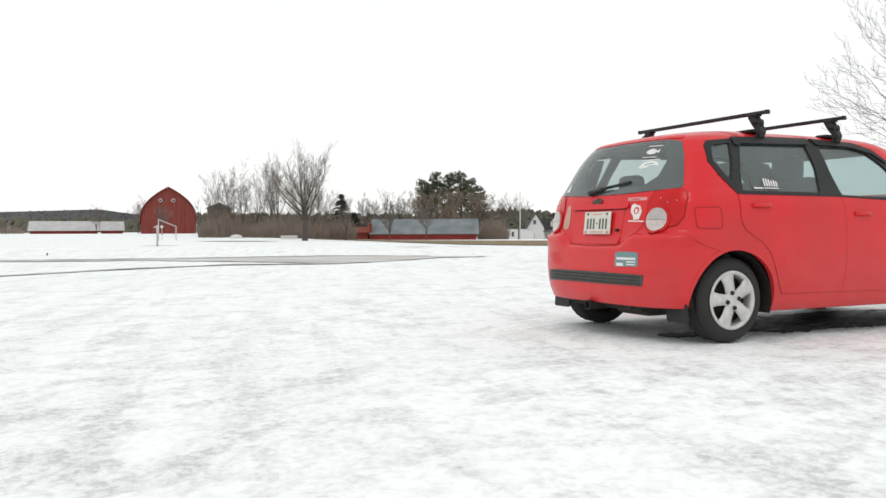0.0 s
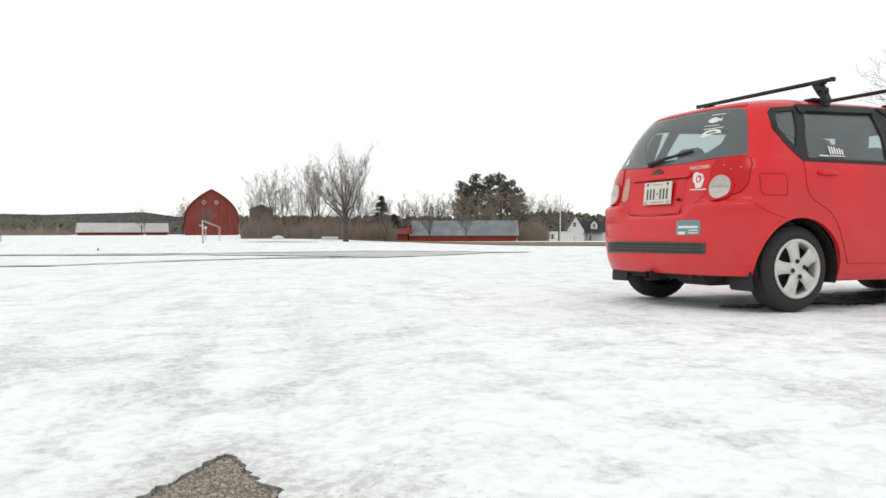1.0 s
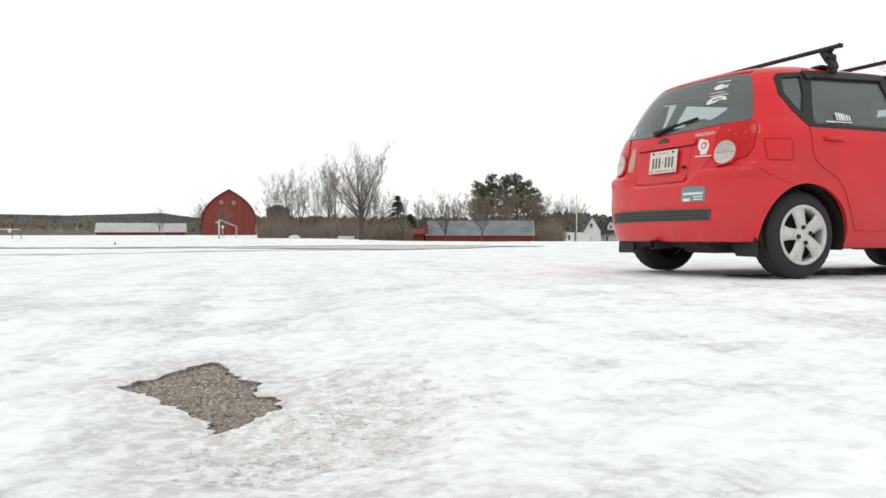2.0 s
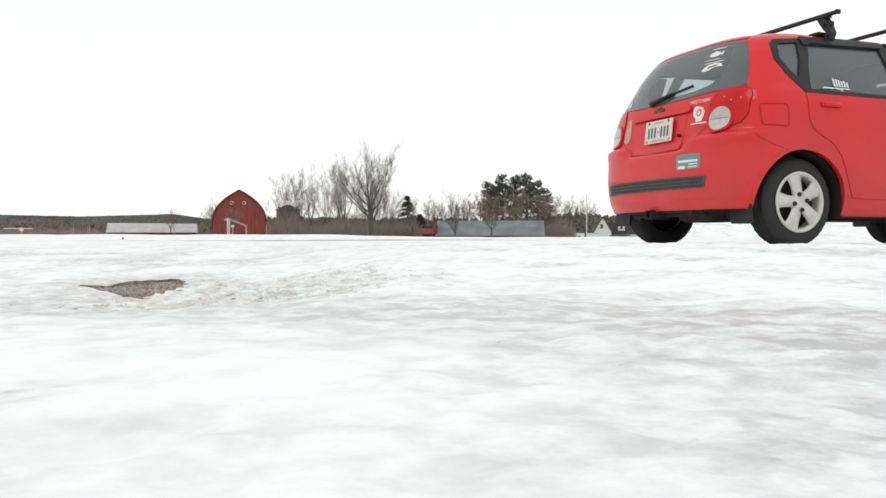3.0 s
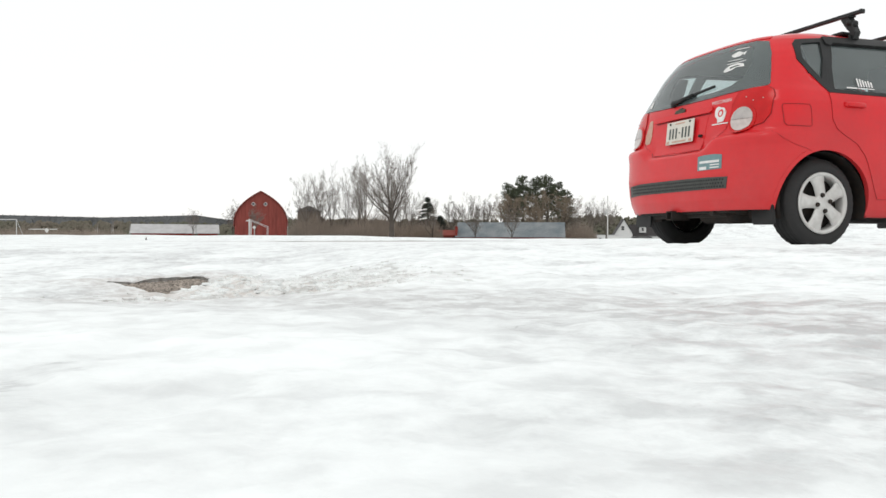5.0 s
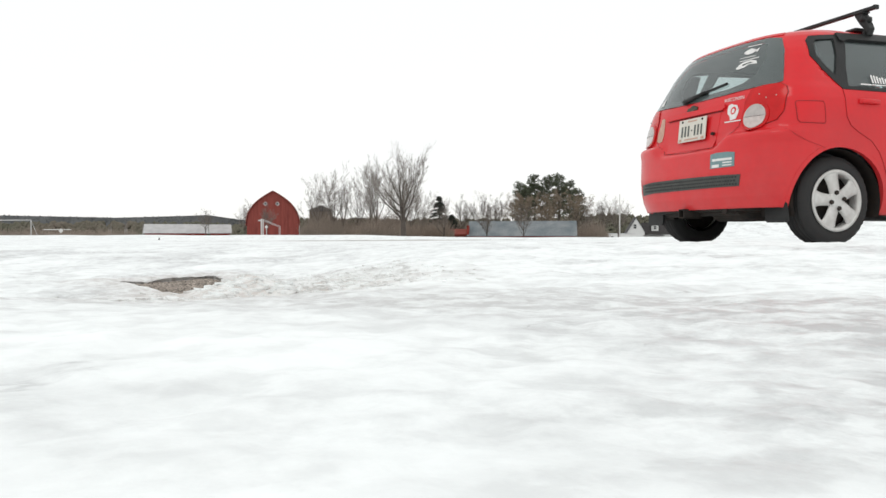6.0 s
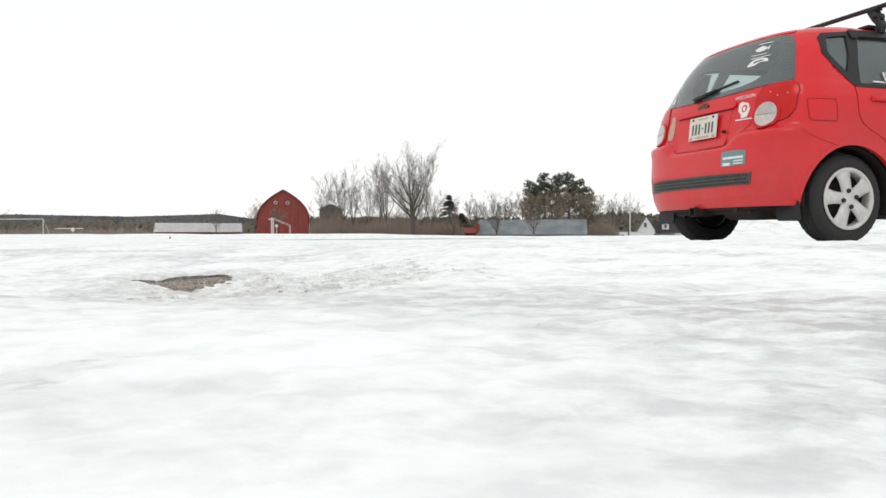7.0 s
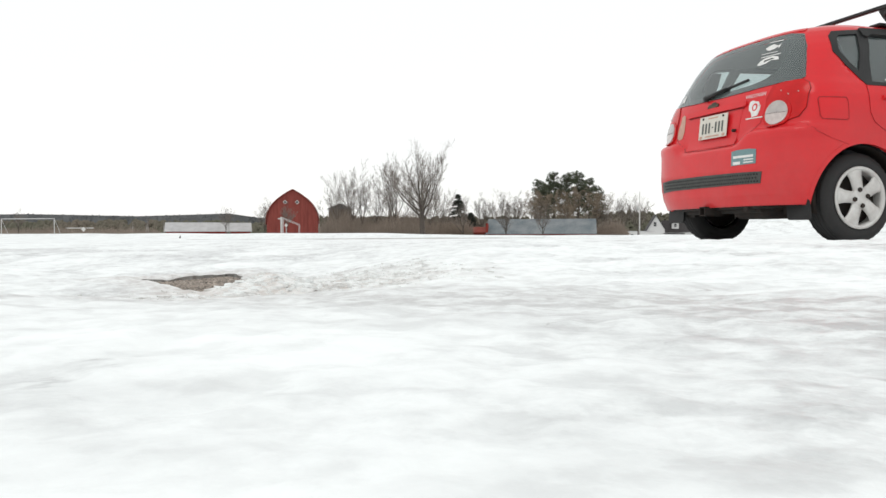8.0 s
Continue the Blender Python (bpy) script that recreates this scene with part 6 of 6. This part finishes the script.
box(bm, (-13.2, 0.6, 1.1), (0.3, 1.4, 3.0))
part("end_wall", bm, SHEDRED, s3, "red end wall")
long_shed("lean_to", -17.3, -13.7, 131, -0.72, 1.25, 1.95, 4.0, LEANRED, LEANRED, "small orange-red lean-to beside the long shed", "farm sheds", 0)


def granary():
    t = thing("granary", pose(-40.6, 142, -0.2), "small weathered grey-brown board tower with a low dark roof", "granary")
    bm = bmesh.new()
    box(bm, (0, 1.6, 2.3), (3.3, 3.2, 5.0))
    part("wall", bm, WEATHERED, t)
    for i in range(15):
        bm = bmesh.new()
        box(bm, (-1.54 + i * 0.22, -0.03 - 0.006 * (i % 2), 2.3), (0.19, 0.05, 5.0))
        part("board", bm, WEATHERED, t)
    bm = bmesh.new()
    bmesh.ops.create_cone(bm, segments=4, radius1=2.75, radius2=0.35, depth=1.0, cap_ends=True, matrix=Matrix.Translation((0, 1.6, 5.35)) @ Matrix.Rotation(radians(45), 4, "Z"))
    part("roof", bm, ROOFDARK, t, "dark low hipped roof")


granary()


def sash(parent, x, z, w, h, y):
    win = new("window")
    win.parent = parent
    win.matrix_basis = pose(x, y, z)
    bm = bmesh.new()
    box(bm, (0, 0, 0), (w, 0.06, h))
    part("pane", bm, DARKPANE, win)
    for dx, dz, sx, sz in ((0, h / 2, w + 0.2, 0.12), (0, -h / 2, w + 0.25, 0.12), (w / 2, 0, 0.12, h), (-w / 2, 0, 0.12, h), (0, 0, w, 0.07)):
        bm = bmesh.new()
        box(bm, (dx, -0.04, dz), (sx, 0.08, sz))
        part("frame", bm, TRIM, win)


def farmhouse():
    t = thing("farmhouse", pose(0, 250, -2.1), "white clapboard farmhouse with dark roof, dormer and brick chimney", "house")
    bm = bmesh.new()
    prism(bm, [(21.4, -0.3), (21.4, 3.6), (23.9, 7.7), (26.4, 3.6), (26.4, -0.3)], 0, 8)
    part("wall", bm, WALLWHITE, t, "white clapboard gable wall")
    bm = bmesh.new()
    for s_ in (-1, 1):
        prism(bm, [(23.9, 7.75), (23.9 + s_ * 2.8, 3.2), (23.9 + s_ * 2.8, 3.4), (23.9, 7.98)], -0.35, 8.3)
    part("roof", bm, ROOFDARK, t, "dark shingle roof")
    bm = bmesh.new()
    prism(bm, [(2, -0.3), (2, 3.2), (5.5, 6.3), (9, 3.2), (9, -0.3)], 26.0, 38, "yz")
    part("wing", bm, WALLWHITE, t, "white clapboard wing")
    bm = bmesh.new()
    gable_roof(bm, 26.3, 38, 2, 9, 3.2, 6.3)
    part("roof", bm, ROOFDARK, t, "dark shingle roof")
    dormer = new("dormer")
    dormer.parent = t
    bm = bmesh.new()
    prism(bm, [(28.6, 3.9), (28.6, 5.3), (29.6, 6.4), (30.6, 5.3), (30.6, 3.9)], 2.4, 5.5)
    part("wall", bm, WALLWHITE, dormer)
    bm = bmesh.new()
    for s_ in (-1, 1):
        prism(bm, [(29.6, 6.42), (29.6 + s_ * 1.25, 5.05), (29.6 + s_ * 1.25, 5.2), (29.6, 6.6)], 2.2, 5.6)
    part("roof", bm, ROOFDARK, dormer)
    sash(dormer, 29.6, 4.9, 0.8, 1.0, 2.34)
    bm = bmesh.new()
    box(bm, (29.9, 6.0, 6.9), (0.9, 0.7, 2.4), 0.03)
    part("chimney", bm, ROOFDARK, t, "dark brick chimney")
    sash(t, 23.6, 5.2, 0.9, 1.3, -0.05)
    sash(t, 23.1, 1.2, 1.0, 1.5, -0.05)
    sash(t, 28.2, 1.3, 1.0, 1.5, 1.95)
    for i in range(5):
        bm = bmesh.new()
        box(bm, (26.6 + i * 1.2, 0.6, 1.0), (0.16, 0.16, 2.8))
        part("porch_post", bm, TRIM, t)
    bm = bmesh.new()
    box(bm, (29.0, 1.0, 2.5), (6.0, 2.4, 0.18))
    part("porch_roof", bm, ROOFDARK, t)


farmhouse()


def garage():
    t = thing("garage", pose(0, 240, -2.0), "low white garage with a flat roof beside the farmhouse", "garage")
    bm = bmesh.new()
    box(bm, (18.8, 2.5, 1.35), (7.4, 5, 3.2), 0.03)
    part("wall", bm, WALLWHITE, t)
    bm = bmesh.new()
    box(bm, (18.8, 2.5, 3.02), (7.8, 5.4, 0.16))
    part("roof", bm, ROOFSNOW, t)
    sash(t, 16.4, 1.6, 0.8, 1.4, -0.05)
    bm = bmesh.new()
    box(bm, (20.9, -0.03, 1.0), (2.4, 0.06, 2.2))
    part("door", bm, TRIM, t, "white garage door")


garage()


def utility_pole():
    t = thing("utility_pole", pose(11.1, 144, -0.9), "thin pale wooden utility pole with a small transformer", "utility pole")
    bm = bmesh.new()
    tube(bm, (0, 0, -0.2), (0, 0, 8.2), 0.12, 0.08, 10)
    part("pole", bm, TRIM, t, "pale weathered shaft", smooth=True)
    bm = bmesh.new()
    tube(bm, (-0.3, -0.2, 5.0), (-0.3, -0.2, 5.8), 0.22, 0.22, 12)
    part("transformer", bm, GALV, t, smooth=True)


utility_pole()


# ---- the snow field: goals, post, stake ----
def goal(name, m, width, height, deep, back, label):
    """Posts and crossbar, with a frame behind that ends at the height back."""
    t = thing(name, m, label, "soccer goal", "soccer goals")
    rows = [("post", (0, 0, -0.1), (0, 0, height), 0.05), ("post", (width, 0, -0.1), (width, 0, height), 0.05), ("crossbar", (0, 0, height), (width, 0, height), 0.05), ("base_bar", (0, deep, 0.02), (width, deep, 0.02), 0.03)]
    for x in (0, width):
        rows.append(("stay", (x, 0, height), (x, deep, back), 0.025))
        if back > 0.3:
            rows.append(("back_post", (x, deep, back), (x, deep, -0.1), 0.025))
    for nm, a, b, r in rows:
        bm = bmesh.new()
        tube(bm, a, b, r, sides=8)
        part(nm, bm, GALV, t, smooth=True)
    return t


goal("soccer_goal", pose(-71.3, 96, ground_at(-68, 96) + 0.1), 7.3, 2.44, 1.6, 0.02, "white metal soccer goal frame without a net on the snow")
goal("soccer_goal", pose(-37.0, 103.9, ground_at(-37, 103.9), 0, 0, -70.4), 7.3, 2.44, 2.0, 1.62, "white metal soccer goal seen end-on before the barn")
for cx_, cy_, w_, h_ in ((-16.4, 46.3, 1.05, 1.7), (-2.6, 52, 1.3, 0.8), (0.2, 52, 0.9, 0.6), (-24.0, 92, 4.5, 1.0), (-6.2, 60, 0.8, 0.7)):
    bm = bmesh.new()
    ring = [(cx_ + w_ * math.cos(a) * (1 + 0.25 * noise.noise((cx_, a * 2, 1))), cy_ + h_ * math.sin(a) * (1 + 0.3 * noise.noise((cy_, a * 2, 5)))) for a in np.linspace(0, 2 * math.pi, 26)[:-1]]
    bm.faces.new([bm.verts.new((x, y, ground_at(x, y) + 0.045)) for x, y in ring])
    bmesh.ops.triangulate(bm, faces=bm.faces)
    tagged(part("melt_patch", bm, DRYGRASS), "bare brown patch of ground melted through the snow", "bare ground", kind="structure")


def sign_board():
    t = thing("field_sign", pose(-60.6, 96, ground_at(-60, 96)), "low wooden frame with a small pale diamond board on the snow", "sign")
    for x in (-1.7, 0.9, 2.0):
        bm = bmesh.new()
        tube(bm, (x, 0, -0.1), (x, 0, 1.5), 0.05, sides=8)
        part("post", bm, WEATHERED, t)
    bm = bmesh.new()
    box(bm, (0.1, 0, 1.35), (3.8, 0.06, 0.09))
    part("rail", bm, TRIM, t)
    bm = bmesh.new()
    box(bm, (0, 0, 0), (0.42, 0.04, 0.42))
    d = part("diamond", bm, TRIM, t)
    d.matrix_basis = pose(0.6, -0.06, 1.2, 0, 45, 0)


sign_board()


def white_stake():
    t = thing("stake", pose(-16.45, 46.1, ground_at(-16.45, 46.1) + 0.02), "white-painted field stake with a short arm in a bare patch", "stake")
    bm = bmesh.new()
    box(bm, (0, 0, 0.55), (0.085, 0.085, 1.22), 0.012)
    part("post", bm, GALV, t)
    bm = bmesh.new()
    box(bm, (-0.11, 0, 1.06), (0.16, 0.06, 0.07), 0.01)
    part("arm", bm, GALV, t)


def diamond_sign():
    t = thing("diamond_sign", pose(-35.2, 100, ground_at(-35.2, 100)), "small pale diamond board on a thin post before the barn", "sign")
    bm = bmesh.new()
    tube(bm, (0, 0, -0.1), (0, 0, 1.5), 0.04, sides=8)
    part("post", bm, GALV, t, smooth=True)
    bm = bmesh.new()
    box(bm, (0, 0, 0), (0.34, 0.03, 0.34), 0.02)
    part("board", bm, TRIM, t).matrix_basis = pose(0, -0.06, 1.6, 0, 45, 0)


white_stake()
diamond_sign()
bm = bmesh.new()
tube(bm, (0, 0, -0.05), (0.02, 0, 0.08), 0.035, 0.02, 7)
st = part("stump", bm, BARK)
st.matrix_basis = pose(-14.0, 28.6, ground_at(-14.0, 28.6))
tagged(st, "small dark stub poking out of the snow", "stump")


# ---- small pale things at the edge of the brush ----
bm = bmesh.new()
bmesh.ops.create_icosphere(bm, subdivisions=3, radius=1.0)
for v_ in bm.verts:
    v_.co = Vector((v_.co.x * 0.85, v_.co.y * 0.7, max(v_.co.z, -0.3) * 0.42)) * (1 + 0.12 * noise.noise(v_.co * 1.7))
heap = part("snow_heap", bm, TRIM, smooth=True)
heap.matrix_basis = pose(-29.4, 112, ground_at(-29.4, 112) + 0.1)
tagged(heap, "rounded heap of old snow before the brown brush", "snow heap")


def crate(x, y, w, h):
    t = thing("crate", pose(x, y, ground_at(x, y)), "low pale wooden crate before the brown brush", "crate")
    for z, e in ((h * 0.28, 0.0), (h * 0.72, 0.02)):
        bm = bmesh.new()
        box(bm, (0, 0, z), (w, 0.9, h * 0.4), 0.02)
        part("board", bm, TRIM, t)
    bm = bmesh.new()
    box(bm, (0, 0, h * 0.98), (w + 0.12, 1.0, 0.07), 0.015)
    part("lid", bm, ROOFSNOW, t, "snow-dusted lid")


crate(-21.7, 109, 2.0, 0.48)
